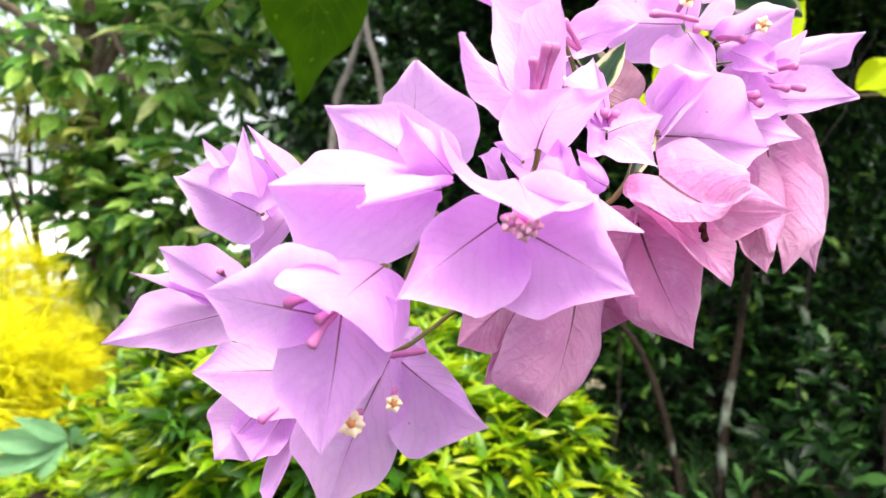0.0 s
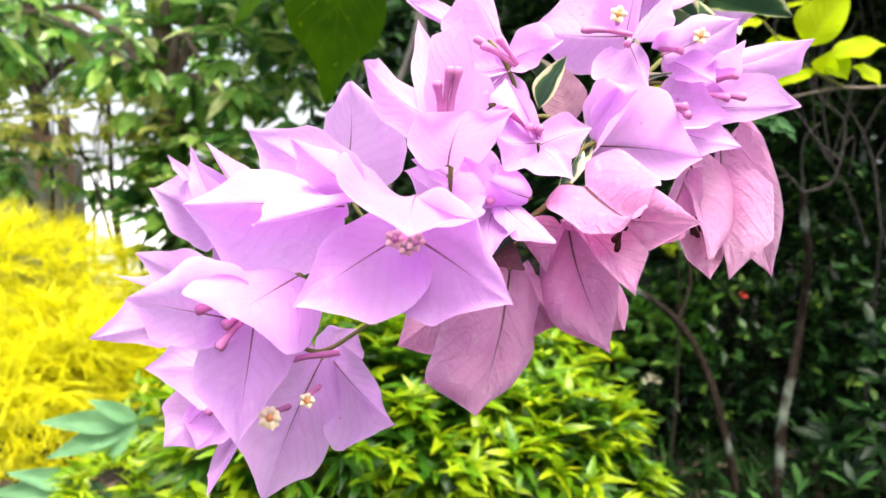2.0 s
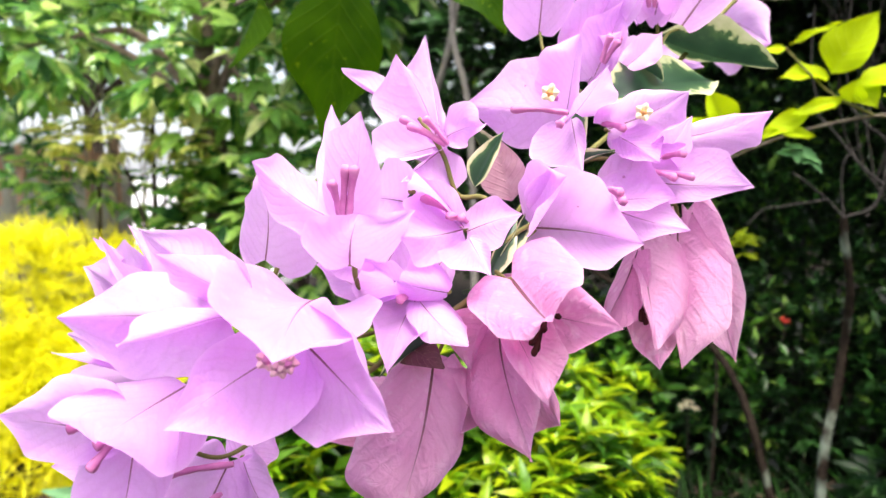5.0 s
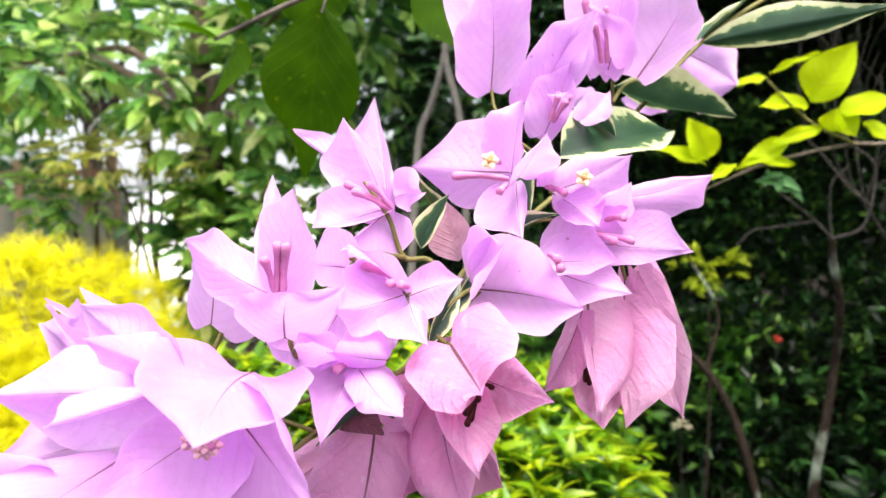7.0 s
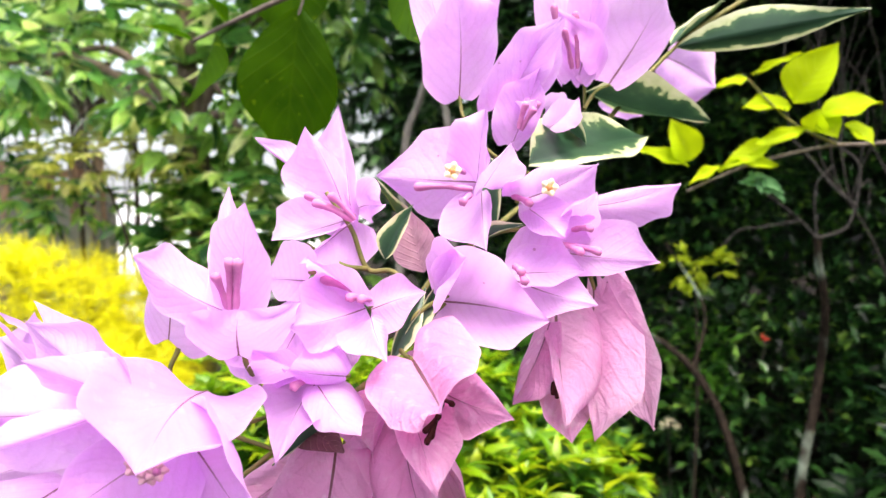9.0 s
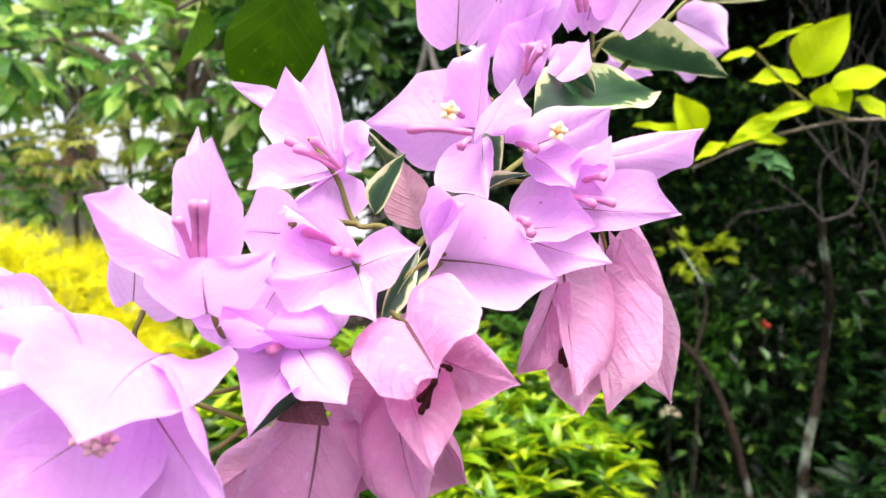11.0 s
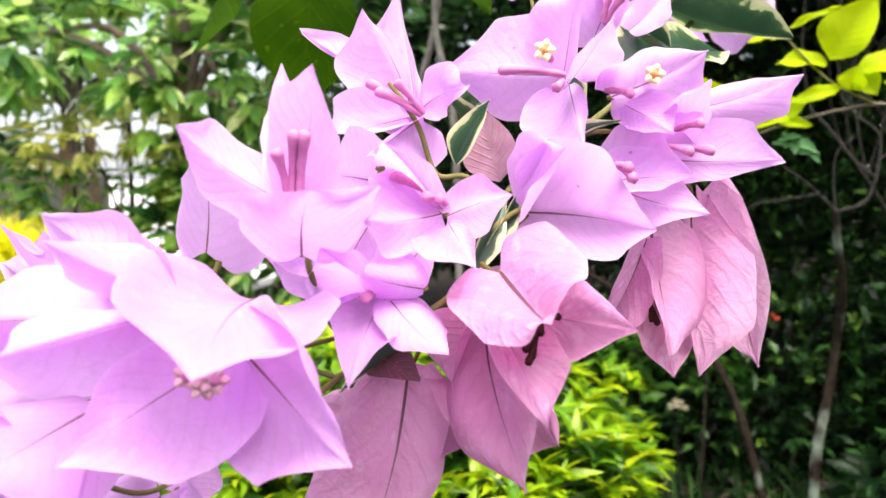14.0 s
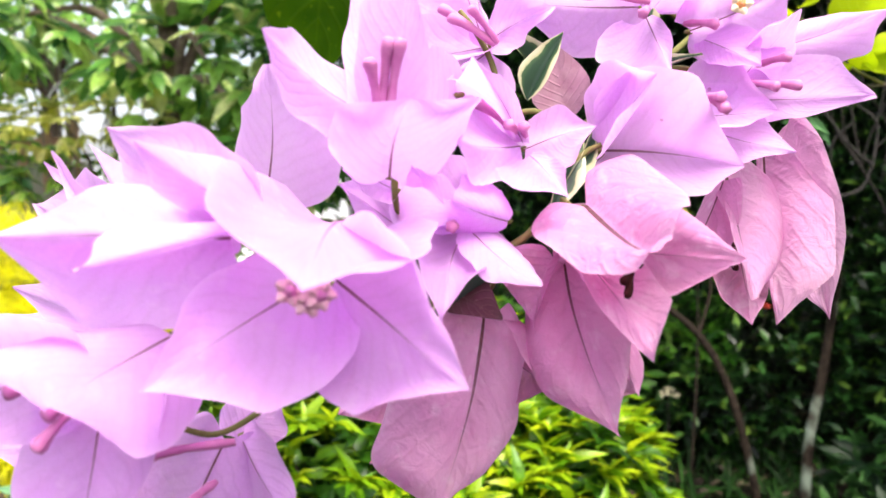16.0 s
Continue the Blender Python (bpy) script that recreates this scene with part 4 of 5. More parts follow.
bract(f, (0.0691, 0.3161, 0.8715), (-0.9, -17.2, 46.5), 0.0227, (0.57, 0.0109, 15, -0.07), (0.34, 0.0174, 7, -0.05), 0.18, 0.56, 0.00, 0.30)
bract(f, (0.0678, 0.3135, 0.8723), (-111.8, 0.7, 118.5), 0.0448, (0.28, 0.0193, 3, 0.09), (0.58, 0.0110, 23, 0.14), 0.16, 0.50, 0.01, -0.30)
bract(f, (0.0707, 0.3094, 0.8692), (-62.8, 28.9, 17.1), 0.0267, (0.53, 0.0048, 23, -0.05), (0.28, 0.0149, 9, 0.21), 0.06, 0.38, 0.03, 0.30)
bract(f, (0.0685, 0.3116, 0.8732), (-112.4, -32.8, 14.1), 0.0407, (0.37, 0.0065, 71, 0.00), (0.39, 0.0157, 23, 0.00), 0.16, 0.50, 0.00, -0.30)
flower_tube(f, (0.0680, 0.3174, 0.8753), (0.0529, 0.3002, 0.8851), "bud")
flower_tube(f, (0.0688, 0.3174, 0.8747), (0.0639, 0.2996, 0.8780), "bud")
flower_tube(f, (0.0688, 0.3174, 0.8747), (0.0689, 0.2995, 0.8773), "bud")
f = floret((0.0642, 0.2956, 0.8490), FRESH)
bract(f, (0.0642, 0.2936, 0.8490), (-125.2, -15.2, 62.6), 0.0277, (0.21, 0.0128, 55, 0.02), (0.19, 0.0141, 44, -0.17), 0.18, 0.51, 0.02, 0.25)
bract(f, (0.0539, 0.2910, 0.8455), (-35.9, 30.7, 0.4), 0.0272, (0.23, 0.0180, -9, -0.04), (0.48, 0.0097, -18, -0.02), 0.13, 0.49, 0.00, -0.25)
bract(f, (0.0505, 0.3078, 0.8458), (-92.2, 20.6, 170.8), 0.0490, (0.25, 0.0164, -12, -0.05), (0.53, 0.0115, -18, -0.04), 0.16, 0.50, 0.00, -0.30)
bract(f, (0.0538, 0.3021, 0.8469), (-108.0, -22.8, 30.8), 0.0428, (0.56, 0.0052, 15, 0.03), (0.59, 0.0150, 3, 0.07), 0.16, 0.50, 0.01, -0.30)
flower_tube(f, (0.0497, 0.2988, 0.8466), (0.0486, 0.2779, 0.8476), "bud")
f = floret((0.0952, 0.4054, 0.9668), FRESH)
bract(f, (0.1566, 0.4380, 0.9813), (-46.0, -76.3, 159.7), 0.0510, (0.48, 0.0163, 5, 0.00), (0.45, 0.0099, 8, 0.00), 0.20, 0.70, 0.02, 0.30)
bract(f, (0.1497, 0.4397, 0.9824), (139.7, -78.4, -25.3), 0.0659, (0.64, 0.0129, 11, 0.00), (0.57, 0.0143, 10, 0.00), 0.20, 0.60, 0.02, 0.30)
bract(f, (0.0898, 0.4120, 0.9776), (155.0, -74.5, -40.3), 0.0708, (0.64, 0.0127, 9, 0.00), (0.50, 0.0136, 8, 0.00), 0.20, 0.60, 0.02, 0.30)
bract(f, (0.1143, 0.4029, 0.9609), (-17.9, -50.2, 117.0), 0.0511, (0.60, 0.0159, 10, 0.00), (0.53, 0.0135, 11, 0.00), 0.20, 0.60, 0.02, -0.30)
bract(f, (0.1232, 0.3962, 0.9437), (-21.6, -67.4, 126.2), 0.0360, (0.46, 0.0157, 6, 0.00), (0.51, 0.0076, 12, 0.00), 0.20, 0.60, 0.02, -0.30)
flower_tube(f, (0.1446, 0.4112, 0.9909), (0.1431, 0.4060, 1.0117), "bud")
flower_tube(f, (0.1263, 0.3872, 0.9492), (0.1306, 0.3821, 0.9608), "bud")
flower_tube(f, (0.1273, 0.3881, 0.9486), (0.1346, 0.3825, 0.9581), "bud")
bract(f, (0.0952, 0.4034, 0.9668), (-83.4, -65.6, 0.1), 0.0560, (0.61, 0.0184, 4, 0.16), (0.39, 0.0200, -2, -0.07), 0.08, 0.46, -0.00, 0.25)
bract(f, (0.1120, 0.4053, 0.9601), (-29.6, -43.2, 105.1), 0.0548, (0.49, 0.0084, 6, -0.02), (0.42, 0.0140, -2, 0.08), 0.16, 0.50, -0.00, -0.25)
bract(f, (0.1201, 0.4069, 0.9422), (-57.3, -36.2, 130.4), 0.0335, (0.50, 0.0125, -2, 0.00), (0.52, 0.0052, -5, 0.00), 0.16, 0.50, 0.00, 0.30)
bract(f, (0.1740, 0.4585, 0.9787), (-43.7, -50.1, 133.7), 0.0548, (0.32, 0.0424, -0, 0.09), (0.53, 0.0150, -4, 0.31), 0.12, 0.49, -0.01, -0.25)
bract(f, (0.1591, 0.4421, 0.9807), (-121.3, -47.5, -147.0), 0.0411, (0.50, 0.0062, 11, 0.00), (0.39, 0.0163, 4, 0.00), 0.16, 0.50, 0.00, -0.25)
bract(f, (0.2391, 0.7006, 1.0324), (-59.5, 29.7, 70.1), 0.0656, (0.40, 0.0229, -3, -0.06), (0.59, 0.0382, -9, 0.04), 0.14, 0.47, 0.01, -0.25)
bract(f, (0.1773, 0.5992, 0.9862), (-57.0, 19.2, 67.4), 0.0474, (0.48, 0.0128, -6, 0.00), (0.55, 0.0075, -10, 0.00), 0.16, 0.50, 0.00, 0.30)
bract(f, (0.1358, 0.4811, 0.9651), (-61.8, 11.9, 61.7), 0.0342, (0.40, 0.0148, 19, 0.00), (0.41, 0.0136, 21, 0.00), 0.16, 0.50, 0.00, 0.30)
bract(f, (0.0984, 0.4076, 1.0114), (-51.7, -7.4, 113.1), 0.0305, (0.46, 0.0065, -8, 0.00), (0.55, 0.0138, -4, 0.00), 0.16, 0.50, 0.00, 0.30)
bract(f, (0.1404, 0.4192, 0.9514), (-60.9, -22.0, 136.6), 0.0298, (0.48, 0.0082, -14, 0.00), (0.55, 0.0087, -13, 0.00), 0.16, 0.50, 0.00, 0.30)
flower_tube(f, (0.1555, 0.4323, 0.9839), (0.1540, 0.4200, 1.0109), "bud")
flower_tube(f, (0.1525, 0.4290, 0.9834), (0.1480, 0.4161, 1.0017), "bud")
flower_tube(f, (0.1288, 0.4049, 0.9504), (0.1304, 0.3906, 0.9629), "bud")
flower_tube(f, (0.1316, 0.4062, 0.9519), (0.1354, 0.3916, 0.9615), "bud")
flower_tube(f, (0.1019, 0.4007, 1.0010), (0.1000, 0.3914, 1.0156), "bud")
f = floret((0.0491, 0.3031, 0.8880), FRESH)
bract(f, (0.0448, 0.3080, 0.8839), (-124.2, -6.9, 80.4), 0.0195, (0.75, 0.0174, -16, 0.10), (0.64, 0.0089, -32, 0.00), 0.20, 0.80, 0.03, 0.25)
f = floret((0.0304, 0.2928, 0.8585), FRESH)
bract(f, (0.0304, 0.2908, 0.8585), (-124.3, -17.0, 92.8), 0.0209, (0.55, 0.0079, -52, 0.00), (0.55, 0.0096, -41, 0.00), 0.16, 0.50, 0.00, -0.30)
bract(f, (0.0425, 0.3170, 0.8706), (-107.6, 43.9, -29.2), 0.0385, (0.54, 0.0139, 1, 0.00), (0.44, 0.0141, 1, 0.00), 0.16, 0.50, 0.00, 0.30)
bract(f, (0.0282, 0.3098, 0.8456), (-118.8, -28.4, 98.3), 0.0297, (0.55, 0.0109, 6, 0.00), (0.41, 0.0065, 10, 0.00), 0.16, 0.50, 0.00, -0.30)
bract(f, (0.0565, 0.3310, 0.8581), (-102.8, 29.3, -27.4), 0.0298, (0.53, 0.0086, -4, 0.00), (0.49, 0.0098, -3, 0.00), 0.16, 0.50, 0.00, 0.30)

# ---- broad leaves hanging from above ----
vine = tagged(new("broad_leaved_twig"), "twig with large drooping heart-shaped green leaves", "plant")
vine.location = (-0.15, 0.77, 1.12)
bpy.context.view_layer.update()
part("twig", limb_mesh("twig", [([(1.7, 0.7, 0.0), (1.65, 0.7, 0.8), (1.3, 0.75, 1.4), (0.7, 0.8, 1.4), (0.25, 0.80, 1.22), (0.0, 0.79, 1.17), (-0.144, 0.776, 1.120), (-0.244, 0.783, 1.085)], 0.008, 0.002),
                                ([(-0.090, 0.78, 1.142), (-0.104, 0.760, 1.125), (-0.113, 0.755, 1.10)], 0.0015, 0.0012), ([(0.02, 0.79, 1.175), (0.0, 0.783, 1.165), (-0.009, 0.778, 1.150)], 0.0015, 0.0012), ([(-0.09, 0.785, 1.145), (-0.12, 0.80, 1.17), (-0.136, 0.80, 1.180)], 0.0015, 0.0012)], TWIG), vine)
facing_leaf(vine, (-0.112, 0.755, 1.108), (-0.148, 0.792, 0.934), 0.110, 12, 0.06, (0.05, -1, 0.15), BROAD, nu=20, widest=0.42, drip=0.35)
facing_leaf(vine, (-0.009, 0.778, 1.151), (0.0494, 0.770, 1.0392), 0.078, 12, 0.06, (0.1, -1, 0.1), BROAD, nu=20, widest=0.42, drip=0.35)
placed_leaf("leaf", vine, (-0.210, 0.774, 1.091), (-0.240, 0.758, 1.015), 0.052, 25, 0.1, 150, BROAD)
facing_leaf(vine, (-0.136, 0.80, 1.180), (-0.140, 0.81, 1.070), 0.088, 12, 0.06, (0.1, -1, 0.1), BROAD, nu=20, widest=0.42, drip=0.35)
placed_leaf("leaf", vine, (-0.24, 0.783, 1.085), (-0.29, 0.76, 1.10), 0.03, 20, 0.1, 0, BROAD)
placed_leaf("leaf", vine, (-0.20, 0.78, 1.10), (-0.22, 0.76, 1.13), 0.03, 20, 0.1, 0, BROAD)

# ---- lime shoot ----
shoot = tagged(new("lime_shoot"), "thin shoot with bright lime-green leaves", "plant")
shoot.location = (0.5, 1.10, 0.97)
bpy.context.view_layer.update()
part("twig", limb_mesh("twig", [([(1.45, 1.2, 0.0), (1.4, 1.2, 0.6), (1.2, 1.18, 0.93), (0.95, 1.15, 0.985), (0.75, 1.13, 0.985), (0.556, 1.100, 0.975), (0.501, 1.080, 0.973), (0.428, 1.070, 0.959), (0.370, 1.060, 0.941), (0.311, 1.050, 0.916)], 0.004, 0.0016)], TWIG), shoot)
part("twig", limb_mesh("twig", [([(0.505, 1.080, 0.975), (0.453, 1.060, 0.997), (0.415, 1.050, 1.028), (0.385, 1.045, 1.060)], 0.0020, 0.0012)], STALK), shoot, "thin green twig")
r = random.Random(5)
for b, t, w, bend in [((0.445, 1.060, 1.028), (0.491, 1.040, 1.096), 0.070, 0.30), ((0.442, 1.060, 1.022), (0.378, 1.040, 1.022), 0.042, 0.10), ((0.478, 1.060, 1.011), (0.542, 1.040, 1.023), 0.050, 0.25),
                      ((0.461, 1.060, 0.994), (0.392, 1.040, 0.974), 0.022, 0.15), ((0.471, 1.060, 0.990), (0.472, 1.040, 1.017), 0.038, 0.10), ((0.480, 1.060, 1.011), (0.494, 1.040, 0.980), 0.035, 0.10),
                      ((0.509, 1.060, 1.000), (0.537, 1.040, 0.970), 0.035, 0.10), ((0.420, 1.060, 0.981), (0.351, 1.040, 0.943), 0.028, 0.20), ((0.427, 1.060, 0.947), (0.366, 1.040, 0.959), 0.021, 0.10),
                      ((0.319, 1.060, 0.958), (0.289, 1.040, 1.009), 0.052, 0.20), ((0.316, 1.060, 0.950), (0.239, 1.040, 0.973), 0.026, 0.20), ((0.355, 1.060, 0.949), (0.313, 1.040, 0.925), 0.019, 0.10),
                      ((0.390, 1.060, 1.062), (0.343, 1.040, 1.050), 0.016, 0.10), ((0.394, 1.060, 1.067), (0.450, 1.040, 1.088), 0.012, 0.10), ((0.60, 1.10, 0.985), (0.66, 1.09, 1.03), 0.050, 0.20),
                      ((0.62, 1.10, 0.985), (0.70, 1.09, 0.97), 0.045, 0.20)]:
    facing_leaf(shoot, b, t, w, r.uniform(12, 30), bend, (r.uniform(-0.3, 0.3), -0.8, r.uniform(0.3, 0.9)), LIME, nu=12, nv=4, wave=0.05, widest=0.45)
# a tuft of small older leaves on the same twig
tuft = (0.407, 1.060, 0.928)
for k in range(7):
    t = (tuft[0] + r.uniform(-0.03, 0.03), tuft[1] - 0.01, tuft[2] + r.uniform(-0.03, 0.012))
    facing_leaf(shoot, (tuft[0] + r.uniform(-0.012, 0.012), tuft[1], tuft[2] + r.uniform(-0.01, 0.01)), t, 0.014, 15, 0.1, (r.uniform(-0.4, 0.4), -0.7, 0.6), OLD_LEAF, nu=6, nv=2)

# ---- ground ----
gx, gy = np.meshgrid(np.linspace(-1, 1, 90), np.linspace(-1, 1, 90))
gx, gy = np.sign(gx) * np.abs(gx) ** 3 * 400, np.sign(gy) * np.abs(gy) ** 3 * 400 + 2
gz = 0.03 * np.sin(gx * 1.3 + 0.4) * np.cos(gy * 1.7) * np.exp(-(gx ** 2 + gy ** 2) / 200)
idx = np.arange(90 * 90).reshape(90, 90)
tagged(part("ground", np_mesh("ground", np.stack([gx, gy, gz], -1).reshape(-1, 3), np.stack([idx[:-1, :-1], idx[:-1, 1:], idx[1:, 1:], idx[1:, :-1]], -1).reshape(-1, 4), SOIL)),
       "bare dark garden soil", "ground", kind="structure")
n = 5000
P = np.stack([rng.uniform(-3, 3, n), rng.uniform(0.8, 5, n), np.full(n, 0.035)], -1)
v, f = scatter(blade(0.45, 2), P, rotations_from(rng.random(n) * 6.28, rng.normal(size=n) * 0.25, rng.normal(size=n) * 0.5), 0.03 + 0.05 * rng.random(n))
tagged(part("leaf_litter", np_mesh("leaf_litter", v, f, LITTER)), "brown fallen leaves on the soil", "leaf litter", kind="stuff")


def foliage_plant(name, label, category, trunk_paths, bark, chunks, leaf_mat, group=""):
    v, f = join(chunks)
    root = tagged(new(name), label, category, group)
    root.location = trunk_paths[0][0][0]
    bpy.context.view_layer.update()
    part("trunk", limb_mesh("trunk", trunk_paths, bark), root)
    part("crown", np_mesh("crown", v, f, leaf_mat), root)
    return root


# ---- low yellow-green shrub under the flowers ----
lance = blade(0.36, 4, 0.45, 0.6, 0.35, 1.5)
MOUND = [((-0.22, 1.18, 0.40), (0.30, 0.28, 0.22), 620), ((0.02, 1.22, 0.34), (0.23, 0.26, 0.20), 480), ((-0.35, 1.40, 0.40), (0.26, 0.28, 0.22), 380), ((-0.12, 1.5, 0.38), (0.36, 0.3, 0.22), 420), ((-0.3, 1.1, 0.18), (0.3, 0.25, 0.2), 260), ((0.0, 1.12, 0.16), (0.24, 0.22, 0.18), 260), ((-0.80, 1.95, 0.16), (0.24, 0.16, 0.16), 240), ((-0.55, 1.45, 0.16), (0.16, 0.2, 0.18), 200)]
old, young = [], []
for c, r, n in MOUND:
    # inner whorls: older leaves in the shade-darkened green
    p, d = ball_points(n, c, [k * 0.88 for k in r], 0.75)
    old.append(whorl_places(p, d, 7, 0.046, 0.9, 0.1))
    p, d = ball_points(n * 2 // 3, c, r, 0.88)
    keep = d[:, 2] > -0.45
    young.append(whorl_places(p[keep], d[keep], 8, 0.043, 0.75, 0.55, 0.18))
P, turns, sizes = (np.concatenate(k) for k in zip(*young))
front = np.where((P[:, 2] > 0.36) & (P[:, 1] < 1.25) & (P[:, 0] < 0.2))[0]
front = front[np.argsort(P[front, 1] - 0.8 * P[front, 2])][:300]
rest = np.setdiff1d(np.arange(len(P)), front)
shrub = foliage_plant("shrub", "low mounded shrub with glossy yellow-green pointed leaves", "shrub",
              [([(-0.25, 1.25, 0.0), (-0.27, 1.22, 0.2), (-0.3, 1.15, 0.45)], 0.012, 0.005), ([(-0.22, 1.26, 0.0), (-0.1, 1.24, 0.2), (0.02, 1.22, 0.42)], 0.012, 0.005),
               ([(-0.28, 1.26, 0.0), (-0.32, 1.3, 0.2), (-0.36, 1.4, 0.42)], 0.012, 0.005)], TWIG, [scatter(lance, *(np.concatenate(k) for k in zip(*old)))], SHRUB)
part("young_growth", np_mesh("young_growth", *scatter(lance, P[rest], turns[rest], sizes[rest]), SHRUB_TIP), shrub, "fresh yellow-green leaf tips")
leaf_parts(shrub, np_mesh("shrub_leaf", *lance, SHRUB_LEAF), P[front], turns[front], sizes[front])

# ---- golden weeping bush ----
needle = blade(0.045, 4, 0.3, 0.85, 0.3, 1.2)
ch = []
for c, r, n in [((-1.95, 2.5, 0.34), (0.62, 0.55, 0.38), 1900), ((-1.46, 2.2, 0.15), (0.35, 0.4, 0.30), 1300), ((-2.5, 2.6, 0.4), (0.6, 0.5, 0.40), 700)]:
    p, d = ball_points(n, c, r, 0.72)
    ch.append(whorls(p, d, 13, needle, 0.095, 0.5, 0.35, 0.22))
foliage_plant("golden_bush", "rounded bush of drooping golden-yellow threadlike foliage", "bush",
              [([(-1.8, 2.5, 0.0), (-1.85, 2.5, 0.3), (-1.95, 2.5, 0.7)], 0.03, 0.01)], TWIG, ch, GOLD)

# ---- pale lobed leaves ----
palm = tagged(new("lobed_leaf_plant"), "pale green palmate leaf plant before the golden bush", "plant")
palm.location = (-0.95, 1.68, 0.0)
bpy.context.view_layer.update()
for hub, blades in (((-0.845, 1.64, 0.275), [(-0.215, 0.012, 0.060), (-0.20, -0.075, 0.062), (-0.115, -0.125, 0.055), (0.05, -0.11, 0.05), (-0.09, 0.07, 0.045), (0.07, 0.03, 0.05)]),
                    ((-0.955, 1.62, 0.125), [(-0.18, 0.045, 0.058), (-0.24, -0.01, 0.06), (-0.17, -0.07, 0.055), (-0.02, -0.11, 0.05), (0.10, -0.05, 0.05)])):
    part("stalk", limb_mesh("stalk", [([(hub[0] + 0.03, 1.70, 0.0), (hub[0] + 0.02, 1.69, hub[2] * 0.5), hub], 0.006, 0.004)], STALK), palm)
    for dx, dz, w in blades:
        placed_leaf("leaf", palm, hub, (hub[0] + dx, hub[1] - 0.06, hub[2] + dz), w, 15, 0.12, -70, PALE)

# ---- hedge with slender trunks, its shade put into the leaf colour ----
oval = blade(0.38, 2, 0.3, 0.15, 0.5, 1.8)
ch = []
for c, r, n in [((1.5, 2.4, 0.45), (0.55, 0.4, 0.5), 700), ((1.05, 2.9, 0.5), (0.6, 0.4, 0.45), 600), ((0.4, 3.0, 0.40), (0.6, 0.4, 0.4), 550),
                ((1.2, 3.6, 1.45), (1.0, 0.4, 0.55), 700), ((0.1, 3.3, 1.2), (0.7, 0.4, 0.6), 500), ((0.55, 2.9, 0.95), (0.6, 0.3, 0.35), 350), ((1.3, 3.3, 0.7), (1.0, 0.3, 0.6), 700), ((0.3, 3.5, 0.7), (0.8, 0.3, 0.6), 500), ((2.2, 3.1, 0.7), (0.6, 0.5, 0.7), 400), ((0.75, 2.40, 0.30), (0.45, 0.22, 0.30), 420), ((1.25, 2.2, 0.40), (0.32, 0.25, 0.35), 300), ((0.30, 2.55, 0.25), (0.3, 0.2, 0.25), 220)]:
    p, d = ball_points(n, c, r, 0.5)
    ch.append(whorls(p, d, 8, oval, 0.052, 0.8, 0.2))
foliage_plant("hedge", "dense green hedge of small glossy leaves, darkened for shade", "hedge",
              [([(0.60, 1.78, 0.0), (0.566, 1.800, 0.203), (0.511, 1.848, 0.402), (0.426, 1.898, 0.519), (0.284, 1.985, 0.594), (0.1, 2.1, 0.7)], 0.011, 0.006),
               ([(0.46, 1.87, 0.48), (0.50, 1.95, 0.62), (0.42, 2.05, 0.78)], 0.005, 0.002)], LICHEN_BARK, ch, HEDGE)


def bare_shrub(base, seed, height, label):
    """Grey forking twigs with hardly a leaf."""
    r = random.Random(seed)
    paths = []

    def grow(p, d, length, rad, depth):
        pts, q = [p], p
        for k in range(4):
            d = (d + Vector((r.uniform(-0.35, 0.35), r.uniform(-0.35, 0.35), r.uniform(-0.15, 0.3)))).normalized()
            q = q + d * length / 4
            pts.append(q)
        paths.append((pts, rad, rad * 0.6))
        if depth:
            for k in range(4 if depth > 1 else 3):
                e = pts[r.choice((2, 3, 4))]
                grow(e, (d + Vector((r.uniform(-1, 1), r.uniform(-1, 1), r.uniform(-0.2, 0.8)))).normalized(), length * r.uniform(0.55, 0.8), rad * 0.62, depth - 1)

    for k in range(2):
        grow(Vector(base) + Vector((r.uniform(-0.04, 0.04), r.uniform(-0.04, 0.04), 0)), Vector((r.uniform(-0.3, 0.3), r.uniform(-0.2, 0.2), 1)), height * 0.5, 0.0038, 2)
    root = tagged(new("bare_shrub"), label, "shrub", "bare shrubs")
    root.location = base
    bpy.context.view_layer.update()
    x, y, z = base
    part("trunk", limb_mesh("trunk", [([(x + 0.05, y + 0.14, 0.0), (x + 0.03, y + 0.1, z * 0.5), (x, y, z + 0.02)], 0.006, 0.004)], GREY), root)
    for pts, r0, r1 in paths:
        part("twig", limb_mesh("twig", [(pts, r0, r1)], GREY, 6), root)


